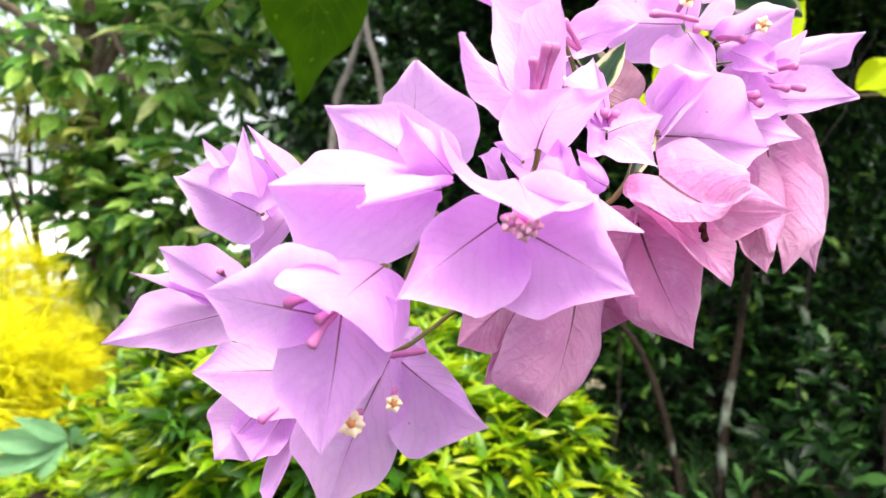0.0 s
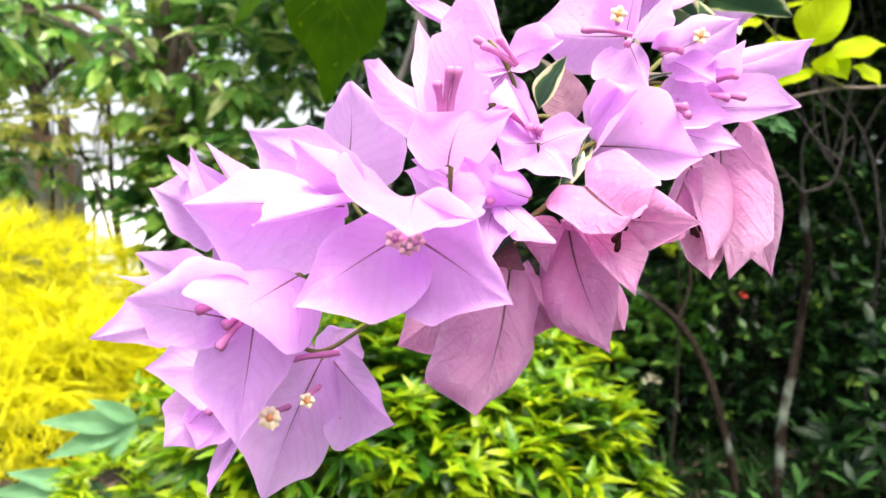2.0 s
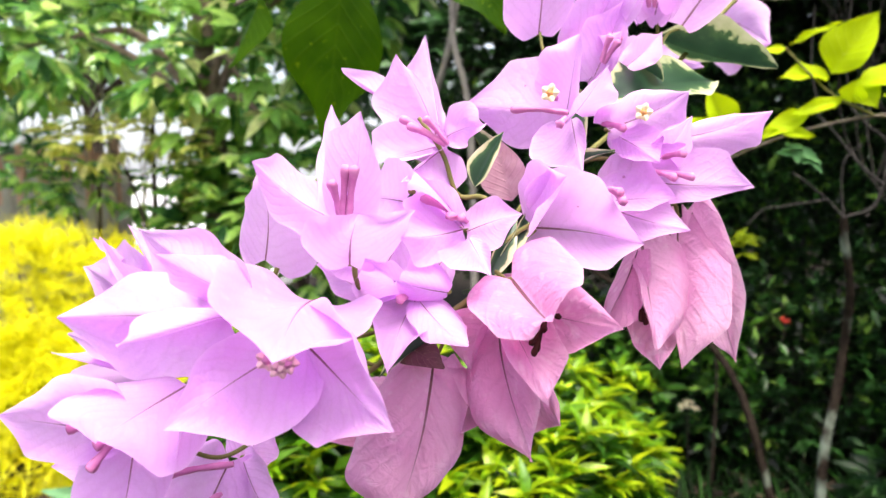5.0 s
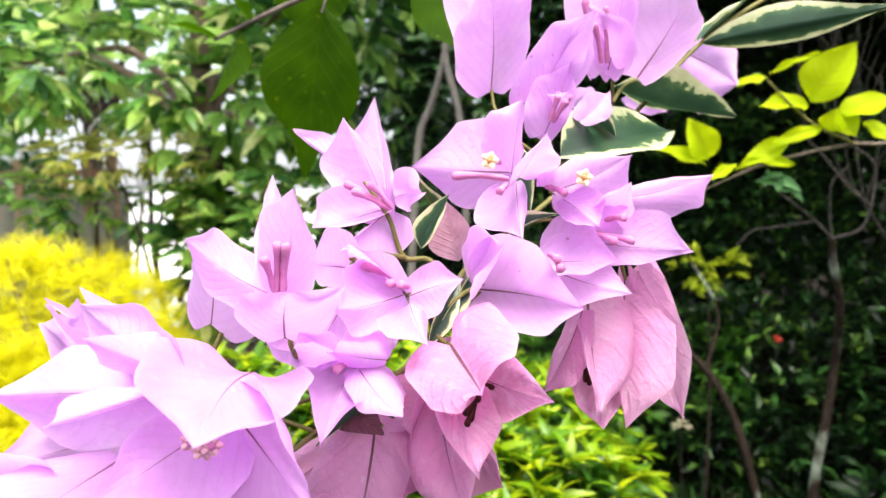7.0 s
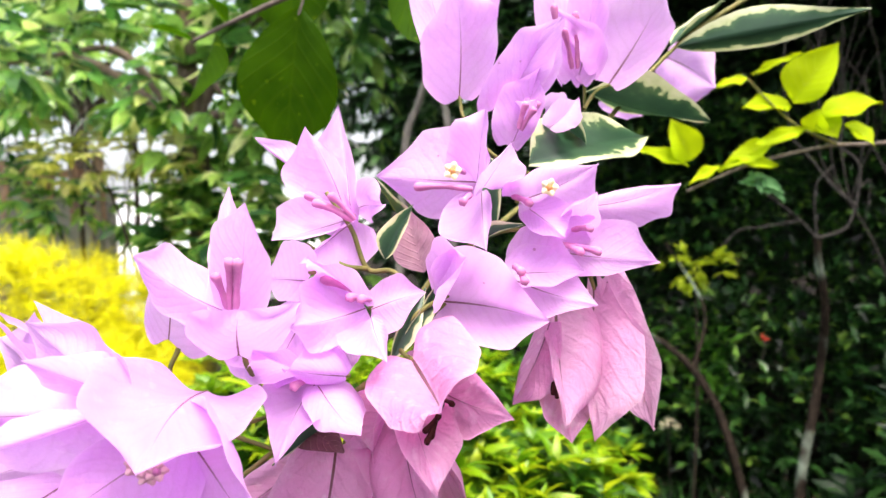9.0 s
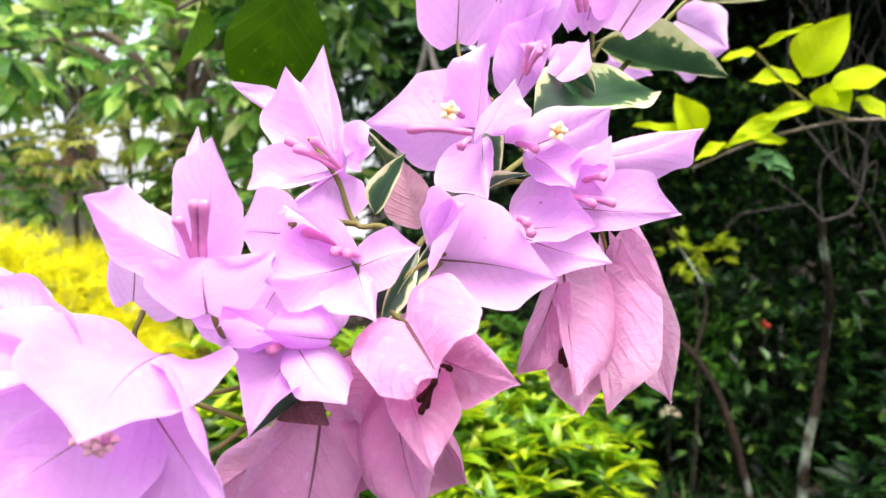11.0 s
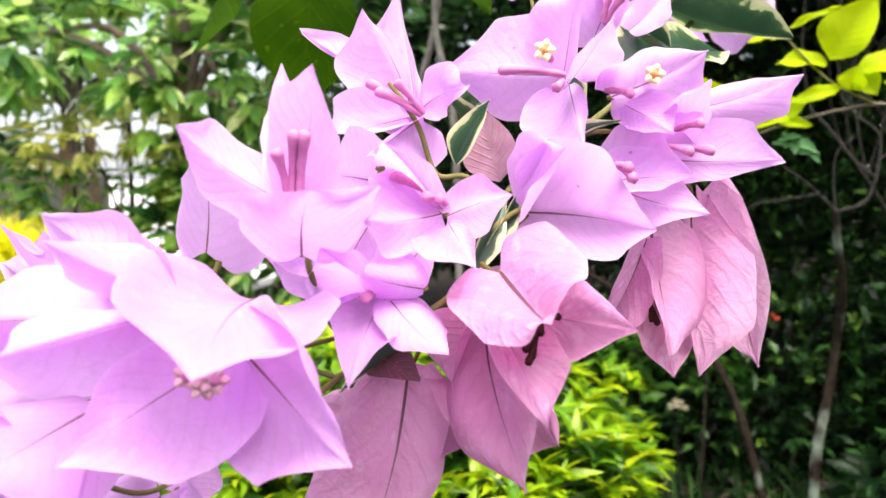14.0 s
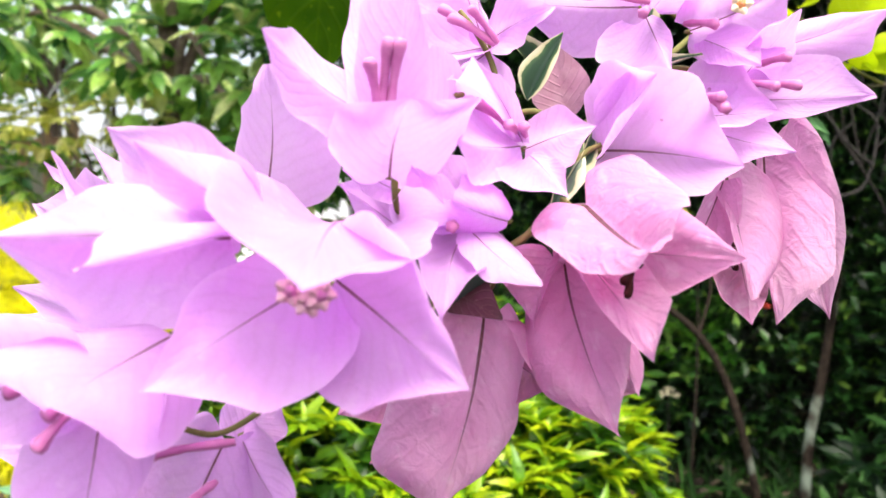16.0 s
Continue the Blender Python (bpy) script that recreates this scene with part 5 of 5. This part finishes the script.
fork = tagged(new("bare_shrub"), "slender lichened trunk forking into grey leafless twigs", "shrub", "bare shrubs")
fork.location = (0.66, 1.72, 0.0)
bpy.context.view_layer.update()
part("trunk", limb_mesh("trunk", [([(0.66, 1.72, 0.0), (0.669, 1.735, 0.261), (0.700, 1.765, 0.40), (0.719, 1.775, 0.532), (0.708, 1.72, 0.66), (0.680, 1.68, 0.76), (0.671, 1.664, 0.813)], 0.0125, 0.007)], LICHEN_BARK), fork)
for pts, r0, r1 in [([(0.671, 1.664, 0.813), (0.725, 1.664, 0.833), (0.745, 1.664, 0.880)], 0.0045, 0.004),
                  ([(0.745, 1.664, 0.880), (0.702, 1.664, 0.917), (0.652, 1.664, 0.982), (0.618, 1.664, 1.020)], 0.004, 0.0025),
                  ([(0.745, 1.664, 0.880), (0.749, 1.664, 0.962), (0.711, 1.664, 1.000), (0.677, 1.664, 1.038)], 0.004, 0.0025),
                  ([(0.671, 1.664, 0.813), (0.638, 1.664, 0.850), (0.593, 1.664, 0.889), (0.568, 1.664, 0.907)], 0.0035, 0.002),
                  ([(0.671, 1.664, 0.813), (0.665, 1.664, 0.871), (0.669, 1.664, 0.929), (0.701, 1.664, 0.963)], 0.0035, 0.002),
                  ([(0.483, 1.664, 0.799), (0.516, 1.664, 0.831), (0.555, 1.664, 0.837), (0.638, 1.664, 0.850)], 0.0018, 0.0028),
                  ([(0.749, 1.664, 0.962), (0.762, 1.664, 1.053), (0.755, 1.664, 1.144)], 0.0025, 0.0015),
                  ([(0.618, 1.664, 1.020), (0.600, 1.664, 1.127), (0.603, 1.664, 1.241)], 0.0025, 0.0015),
                  ([(0.677, 1.664, 1.038), (0.664, 1.664, 1.147), (0.673, 1.664, 1.260)], 0.0025, 0.0015),
                  ([(0.711, 1.664, 1.000), (0.719, 1.664, 1.111), (0.695, 1.664, 1.225)], 0.002, 0.0012),
                  ([(0.750, 1.664, 0.916), (0.771, 1.664, 0.928), (0.763, 1.664, 0.847)], 0.002, 0.0012)]:
    part("twig", limb_mesh("twig", [(pts, 0.8 * r0, 0.8 * r1)], FORK_BARK, 6), fork)
bare_shrub((0.92, 1.85, 0.70), 8, 0.8, "tall grey leafless shrub with thin upright twigs")

# ---- leafy rosettes low by the hedge ----
spoon = blade(0.34, 3, 0.3, 0.25, 0.6, 2.0)


def rosette_plant(centre, radii, count, size, material, label, per=8, single=False):
    p, d = ball_points(count, centre, radii, 0.6)
    x, y, z = centre
    P, turns, sizes = whorl_places(p, d, per, size, 0.9, 0.3)
    k = len(P) // 3 if single else len(P)
    root = foliage_plant("low_bush", label, "bush", [([(x, y, 0.0), (x + 0.01, y, z * 0.5), (x, y, z)], 0.004, 0.002)], BARK, [scatter(spoon, P[:k], turns[:k], sizes[:k])], material, "low bushes")
    if single:
        leaf_parts(root, np_mesh("bush_leaf", *spoon, ROSETTE_LEAF), P[k:], turns[k:], sizes[k:])
    return root


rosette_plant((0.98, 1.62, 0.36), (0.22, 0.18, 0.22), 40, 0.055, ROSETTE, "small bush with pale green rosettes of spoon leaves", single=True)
rosette_plant((0.80, 1.55, 0.10), (0.25, 0.18, 0.12), 36, 0.055, ROSETTE, "low bush with shade-darkened green rosettes on the soil", single=True)
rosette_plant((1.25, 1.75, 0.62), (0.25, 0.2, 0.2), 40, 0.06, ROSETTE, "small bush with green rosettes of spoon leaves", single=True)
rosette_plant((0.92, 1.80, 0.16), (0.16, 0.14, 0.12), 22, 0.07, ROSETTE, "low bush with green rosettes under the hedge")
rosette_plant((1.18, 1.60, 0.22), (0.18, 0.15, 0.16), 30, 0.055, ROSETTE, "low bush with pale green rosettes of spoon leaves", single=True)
rosette_plant((0.52, 2.2, 0.71), (0.09, 0.08, 0.06), 20, 0.04, LIT, "bush of yellow-green leaves with painted sunlight")
rosette_plant((0.55, 2.42, 0.38), (0.13, 0.10, 0.11), 40, 0.05, LIT_GREEN, "small bush of bright fresh green leaves")
rosette_plant((0.36, 2.36, 0.40), (0.12, 0.10, 0.10), 34, 0.05, LIT_GREEN, "small bush of bright fresh green leaves")
rosette_plant((0.06, 2.35, 0.22), (0.34, 0.25, 0.24), 110, 0.06, LIT_GREEN, "fresh green low bush")
rosette_plant((0.45, 2.5, 0.24), (0.3, 0.2, 0.2), 70, 0.055, ROSETTE, "low bush with small leaves darkened for shade")

# ---- small pale blossom and a fallen stick by the shrub ----
b = tagged(new("pale_blossom"), "small cream blossom cluster low in the grass", "flower")
b.location = (0.445, 2.157, 0.259)
bpy.context.view_layer.update()
p, d = ball_points(14, (0.445, 2.157, 0.259), (0.03, 0.015, 0.012), 0.5)
v, f = whorls(p, d, 5, blade(0.6, 2), 0.012, 1.0, 0.2)
part("petals", np_mesh("petals", v, f, LITTER_PALE), b)
part("stalk", limb_mesh("stalk", [([(0.445, 2.157, 0.255), (0.45, 2.17, 0.12), (0.46, 2.18, 0.0)], 0.0015, 0.002)], GREY), b)
stick = tagged(new("fallen_stick"), "dead grey stick leaning in the grass", "stick")
stick.location = (0.25, 2.1, 0)
bpy.context.view_layer.update()
part("stick", limb_mesh("stick", [([(0.12, 2.02, 0.22), (0.215, 2.057, 0.252), (0.298, 2.158, 0.27)], 0.006, 0.004), ([(0.12, 2.02, 0.22), (0.05, 1.98, 0.1), (-0.02, 1.95, 0.0)], 0.006, 0.007)], TWIG, 6), stick)

# ---- red blossoms in the hedge ----
for k, (x, y, z) in enumerate([(0.700, 2.16, 0.512), (0.15, 4.0, 1.90)]):
    b = tagged(new("red_blossom"), "small tight red blossom cluster", "flower", "red blossoms")
    b.location = (x, y, z)
    bpy.context.view_layer.update()
    p, d = ball_points(16, (x, y, z), (0.008 + 0.03 * k, 0.008, 0.008 + 0.02 * k), 0.5)
    v, f = whorls(p, d, 4, blade(0.6, 2), 0.010 + 0.03 * k, 1.0, 0.2)
    part("petals", np_mesh("petals", v, f, RED), b)
    part("stalk", limb_mesh("stalk", [([(x, y, z - 0.01), (x + 0.02, y + 0.1, z - 0.08), (x + 0.03, y + 0.25, z - 0.15)], 0.002, 0.002)], TWIG), b)

# ---- trees behind ----
broad = blade(0.38, 3, 0.25, 0.35, 0.5, 1.7)


def tree(base, height, crowns, size, per, material, label, count, r0=0.06, hollow=0.35, bark=BARK):
    x, y, z = base
    tops = [c for c, r in crowns]
    paths = [([(x, y, z), (x + 0.04, y, z + height * 0.3), (x - 0.02, y + 0.03, z + height * 0.6), (x, y, z + height)], r0, r0 * 0.4)]
    for c in tops:
        paths.append(([(x, y, z + height * 0.45), ((x + c[0]) / 2, (y + c[1]) / 2, (z + height * 0.5 + c[2]) / 2 + 0.1), c], r0 * 0.4, r0 * 0.12))
    ch = []
    for c, r in crowns:
        p, d = ball_points(count, c, r, hollow)
        ch.append(whorls(p, d, per, broad, size, 1.0, -0.05, 0.16))
    return foliage_plant("tree", label, "tree", paths, bark, ch, material, "garden trees")


tree((-1.46, 3.12, 0), 2.7, [((-2.0, 3.0, 1.55), (0.55, 0.4, 0.3)), ((-1.25, 3.0, 1.35), (0.45, 0.4, 0.25)), ((-0.95, 3.2, 1.75), (0.5, 0.4, 0.4)), ((-2.5, 3.2, 1.55), (0.5, 0.4, 0.25)), ((-1.5, 3.1, 1.95), (0.8, 0.5, 0.35)),
                             ((-1.1, 3.1, 1.0), (0.5, 0.35, 0.2)), ((-1.36, 2.98, 0.66), (0.16, 0.12, 0.28))],
     0.135, 9, TREE, "garden tree with whorled glossy green leaves", 54, 0.07, 0.5, BROWN_BARK)
tree((-1.62, 2.95, 0), 1.2, [((-1.85, 2.92, 1.10), (0.26, 0.2, 0.13)), ((-1.5, 2.95, 1.10), (0.2, 0.2, 0.1))],
     0.065, 8, YELLOWISH, "young tree with yellow variegated leaf whorls", 34, 0.02, 0.4)
tree((-2.0, 3.12, 0), 0.9, [((-2.25, 3.1, 0.98), (0.4, 0.2, 0.14)), ((-1.95, 3.05, 0.88), (0.3, 0.2, 0.12)), ((-1.35, 2.95, 0.93), (0.26, 0.2, 0.12))],
     0.08, 8, TREE, "young green tree before the fence", 30, 0.02, 0.4)
tree((-0.9, 2.75, 0), 0.9, [((-0.85, 2.8, 0.62), (0.3, 0.25, 0.18)), ((-1.05, 2.8, 0.78), (0.25, 0.2, 0.15))], 0.10, 8, TREE, "young broad-leaved tree behind the shrub", 45, 0.02, 0.4)
tree((-0.3, 5.2, 0), 3.2, [((-0.6, 5.0, 1.6), (0.8, 0.6, 0.6)), ((0.4, 5.2, 2.2), (0.9, 0.6, 0.7)), ((-0.6, 5.2, 2.9), (1.0, 0.6, 0.6)), ((0.5, 5.2, 1.2), (0.8, 0.5, 0.6)), ((-1.3, 5.4, 2.2), (0.8, 0.6, 0.7)), ((-0.4, 5.0, 0.7), (0.7, 0.5, 0.4))],
     0.12, 6, DARK, "tall tree with dense dark foliage", 620, 0.09)
tree((2.4, 4.6, 0), 3.2, [((2.4, 4.4, 2.2), (1.2, 0.7, 0.8)), ((1.4, 4.6, 2.6), (1.0, 0.7, 0.7)), ((2.8, 4.3, 1.2), (1.0, 0.7, 0.7)), ((1.5, 4.4, 1.4), (0.9, 0.6, 0.7)), ((2.0, 3.9, 1.7), (1.0, 0.4, 0.6)), ((1.2, 3.9, 2.1), (0.9, 0.4, 0.6)), ((0.5, 4.2, 1.6), (0.7, 0.4, 0.6))],
     0.12, 6, DARK, "dark tree behind the hedge", 420, 0.09)
tree((3.4, 5.6, 0), 3.2, [((3.2, 5.4, 0.7), (1.3, 0.5, 0.7)), ((1.4, 5.6, 0.8), (1.2, 0.5, 0.8)), ((3.8, 5.4, 2.0), (1.3, 0.5, 0.8)), ((2.0, 5.8, 2.0), (1.2, 0.5, 0.8)), ((2.4, 5.8, 3.3), (1.6, 0.6, 0.8)), ((4.4, 5.2, 3.2), (1.3, 0.6, 0.8))],
     0.16, 6, DARK, "dense dark tree at the back of the garden", 480, 0.10)
tree((-3.6, 5.4, 0), 3.4, [((-3.4, 5.2, 2.2), (1.0, 0.7, 0.6)), ((-4.4, 5.2, 1.9), (0.9, 0.7, 0.7)), ((-2.6, 5.5, 2.6), (0.9, 0.7, 0.6)), ((-4.6, 5.2, 3.0), (1.0, 0.7, 0.6)), ((-2.4, 5.2, 1.75), (0.7, 0.5, 0.4))],
     0.14, 6, TREE, "tree with light green foliage", 60, 0.09)
# canopy above the view, added to block light from the hedge
tree((2.9, 3.0, 0), 2.6, [((0.6, 2.5, 2.25), (0.8, 0.7, 0.3)), ((1.6, 2.3, 2.3), (0.8, 0.7, 0.35)), ((2.4, 2.6, 2.4), (0.8, 0.8, 0.4)), ((1.2, 3.2, 2.5), (0.9, 0.6, 0.4)), ((-0.3, 2.7, 2.35), (0.7, 0.8, 0.3)),
                          ((0.3, 2.0, 2.4), (0.6, 0.4, 0.3)), ((2.2, 1.6, 2.3), (0.8, 0.7, 0.4)), ((0.2, 3.5, 2.5), (0.8, 0.6, 0.4))],
     0.14, 6, DARK, "unseen spreading tree added overhead to shade the hedge", 480, 0.07)

# ---- tall hedge out of view on the right, added to block side light ----
ch = []
for c, r, n in [((1.7, 0.6, 0.7), (0.4, 0.6, 0.7), 420), ((1.9, 1.4, 0.8), (0.4, 0.6, 0.8), 420), ((1.8, -0.4, 0.8), (0.4, 0.7, 0.8), 420)]:
    p, d = ball_points(n, c, r, 0.55)
    ch.append(whorls(p, d, 7, oval, 0.08, 0.8, 0.2))
foliage_plant("hedge", "unseen tall hedge added to keep side light out", "hedge", [([(1.8, 0.3, 0.0), (1.82, 0.3, 0.6), (1.8, 0.4, 1.1)], 0.03, 0.015), ([(1.9, 1.3, 0.0), (1.9, 1.3, 0.6), (1.95, 1.2, 1.2)], 0.03, 0.015)], BARK, ch, HEDGE)

# ---- pale slender saplings ----
sap = tagged(new("sapling"), "two pale slender bare stems among the trees", "tree")
sap.location = (-0.3, 2.3, 0)
bpy.context.view_layer.update()
part("trunk", limb_mesh("trunk", [([(-0.36, 2.3, 0.0), (-0.36, 2.32, 0.6), (-0.332, 2.328, 1.067), (-0.288, 2.340, 1.207), (-0.243, 2.355, 1.382), (-0.20, 2.38, 1.75)], 0.015, 0.009)], PALE_BARK), sap)
part("branch", limb_mesh("branch", [([(-0.30, 2.335, 1.17), (-0.25, 2.30, 1.30), (-0.20, 2.28, 1.5)], 0.008, 0.004)], PALE_BARK), sap)
part("branch", limb_mesh("branch", [([(-0.17, 2.25, 0.0), (-0.17, 2.24, 0.8), (-0.184, 2.233, 1.133), (-0.226, 2.249, 1.311), (-0.24, 2.3, 1.5)], 0.013, 0.008)], PALE_BARK), sap)

# ---- far woods ----
ch = []
for k in range(46):
    x = -13 + k * 0.52 + rng.normal() * 0.2
    for z, r in ((1.5, 1.0), (2.9, 1.2), (4.6, 1.3)):
        if z < 2 and -9 < x < -3.2:
            continue
        p, d = ball_points(24 if x > 0 or z < 2 else 10, (x + rng.normal() * 0.3, 13 + rng.normal() * 0.8, z + rng.normal() * 0.3), (0.8, 0.6, r * 0.75), 0.3)
        ch.append(whorls(p, d, 6, broad, 0.30, 0.9, 0.0))
v, f = join(ch)
tagged(part("far_woods", np_mesh("far_woods", v, f, FAR)), "distant dark green woods behind the garden", "woods", kind="stuff")

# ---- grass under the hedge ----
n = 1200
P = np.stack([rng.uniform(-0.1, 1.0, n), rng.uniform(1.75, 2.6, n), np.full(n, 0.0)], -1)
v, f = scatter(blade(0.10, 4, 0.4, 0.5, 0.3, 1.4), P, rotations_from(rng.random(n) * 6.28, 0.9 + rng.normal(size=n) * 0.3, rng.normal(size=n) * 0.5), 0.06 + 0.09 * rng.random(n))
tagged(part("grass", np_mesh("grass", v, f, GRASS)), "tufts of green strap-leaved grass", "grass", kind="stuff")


# ---- fence, driveway and white wall beyond ----
def box(name, size, material, at, parent=None, label="", rot=0):
    bm = bmesh.new()
    bmesh.ops.create_cube(bm, size=1)
    bmesh.ops.scale(bm, vec=size, verts=bm.verts)
    bmesh.ops.bevel(bm, geom=list(bm.edges), offset=min(size) * 0.12, segments=2, affect="EDGES")
    me = bpy.data.meshes.new(name)
    bm.to_mesh(me)
    bm.free()
    me.materials.append(material)
    return part(name, me, parent, label, pose(*at, 0, 0, rot))


fence = tagged(new("fence"), "weathered brown wooden slat fence on a mossy concrete base", "fence")
fence.location = (-3.4, 3.66, 0)
bpy.context.view_layer.update()
box("base", (2.9, 0.15, 0.96), STONE, (-3.7, 3.72, 0.48), fence, "mossy grey concrete base")
r = random.Random(12)
for i in range(21):
    h = r.uniform(0.30, 0.46)
    box("slat", (r.uniform(0.035, 0.06), 0.025, h), WOOD, (-5.05 + i * 0.139, 3.66 + r.uniform(-0.02, 0.02), 0.80 + h / 2), fence, rot=r.uniform(-12, 12))
box("rail", (2.9, 0.03, 0.04), WOOD, (-3.7, 3.70, 1.06), fence)

# ---- dry vines hanging before the fence ----
vines = tagged(new("dry_vine"), "tangle of thin pale dry vines before the fence", "vine")
vines.location = (-2.4, 3.4, 0)
bpy.context.view_layer.update()
for i in range(16):
    x, y = r.uniform(-3.0, -1.75), r.uniform(3.35, 3.55)
    top = r.uniform(1.2, 2.2)
    part("strand", limb_mesh("strand", [([(x, y, 0.0), (x + r.uniform(-0.08, 0.08), y, top * 0.35), (x + r.uniform(-0.15, 0.15), y, top * 0.7), (x + r.uniform(-0.2, 0.2), y, top)], r.uniform(0.004, 0.009), 0.003)], PALE_BARK, 6), vines)
pave = tagged(new("pavement"), "sunlit pale concrete driveway beyond the garden", "pavement", kind="structure")
pave.location = (-5, 9, 0)
bpy.context.view_layer.update()
for i in range(4):
    for j in range(3):
        box("slab", (2.48, 2.48, 0.12), CONCRETE, (-4.9 - i * 2.5, 6.4 + j * 2.5, 0.0), pave)
for j in range(2):
    box("slab", (1.18, 2.48, 0.12), CONCRETE, (-3.05, 5.9 + j * 2.5, 0.0), pave)
low = tagged(new("wall_north"), "low bright white plastered wall beyond the driveway", "wall", kind="structure")
low.location = (-6, 12.2, 0)
bpy.context.view_layer.update()
for i in range(3):
    box("panel", (2.4, 0.2, 0.95), WHITE, (-4.2 - i * 2.42, 12.3, 0.475), low)
box("coping", (7.4, 0.3, 0.08), WHITE, (-6.6, 12.3, 0.99), low)

# ---- low offshoot of the yellow-green shrub ----
p, d = ball_points(170, (-0.80, 1.55, 0.11), (0.16, 0.18, 0.13), 0.75)
foliage_plant("shrub", "small low shrub of pointed yellow-green leaves by the soil", "shrub", [([(-0.80, 1.55, 0.0), (-0.81, 1.55, 0.06), (-0.80, 1.54, 0.12)], 0.006, 0.003)], TWIG,
              [whorls(p, d, 8, lance, 0.043, 0.75, 0.4)], SHRUB_TIP)
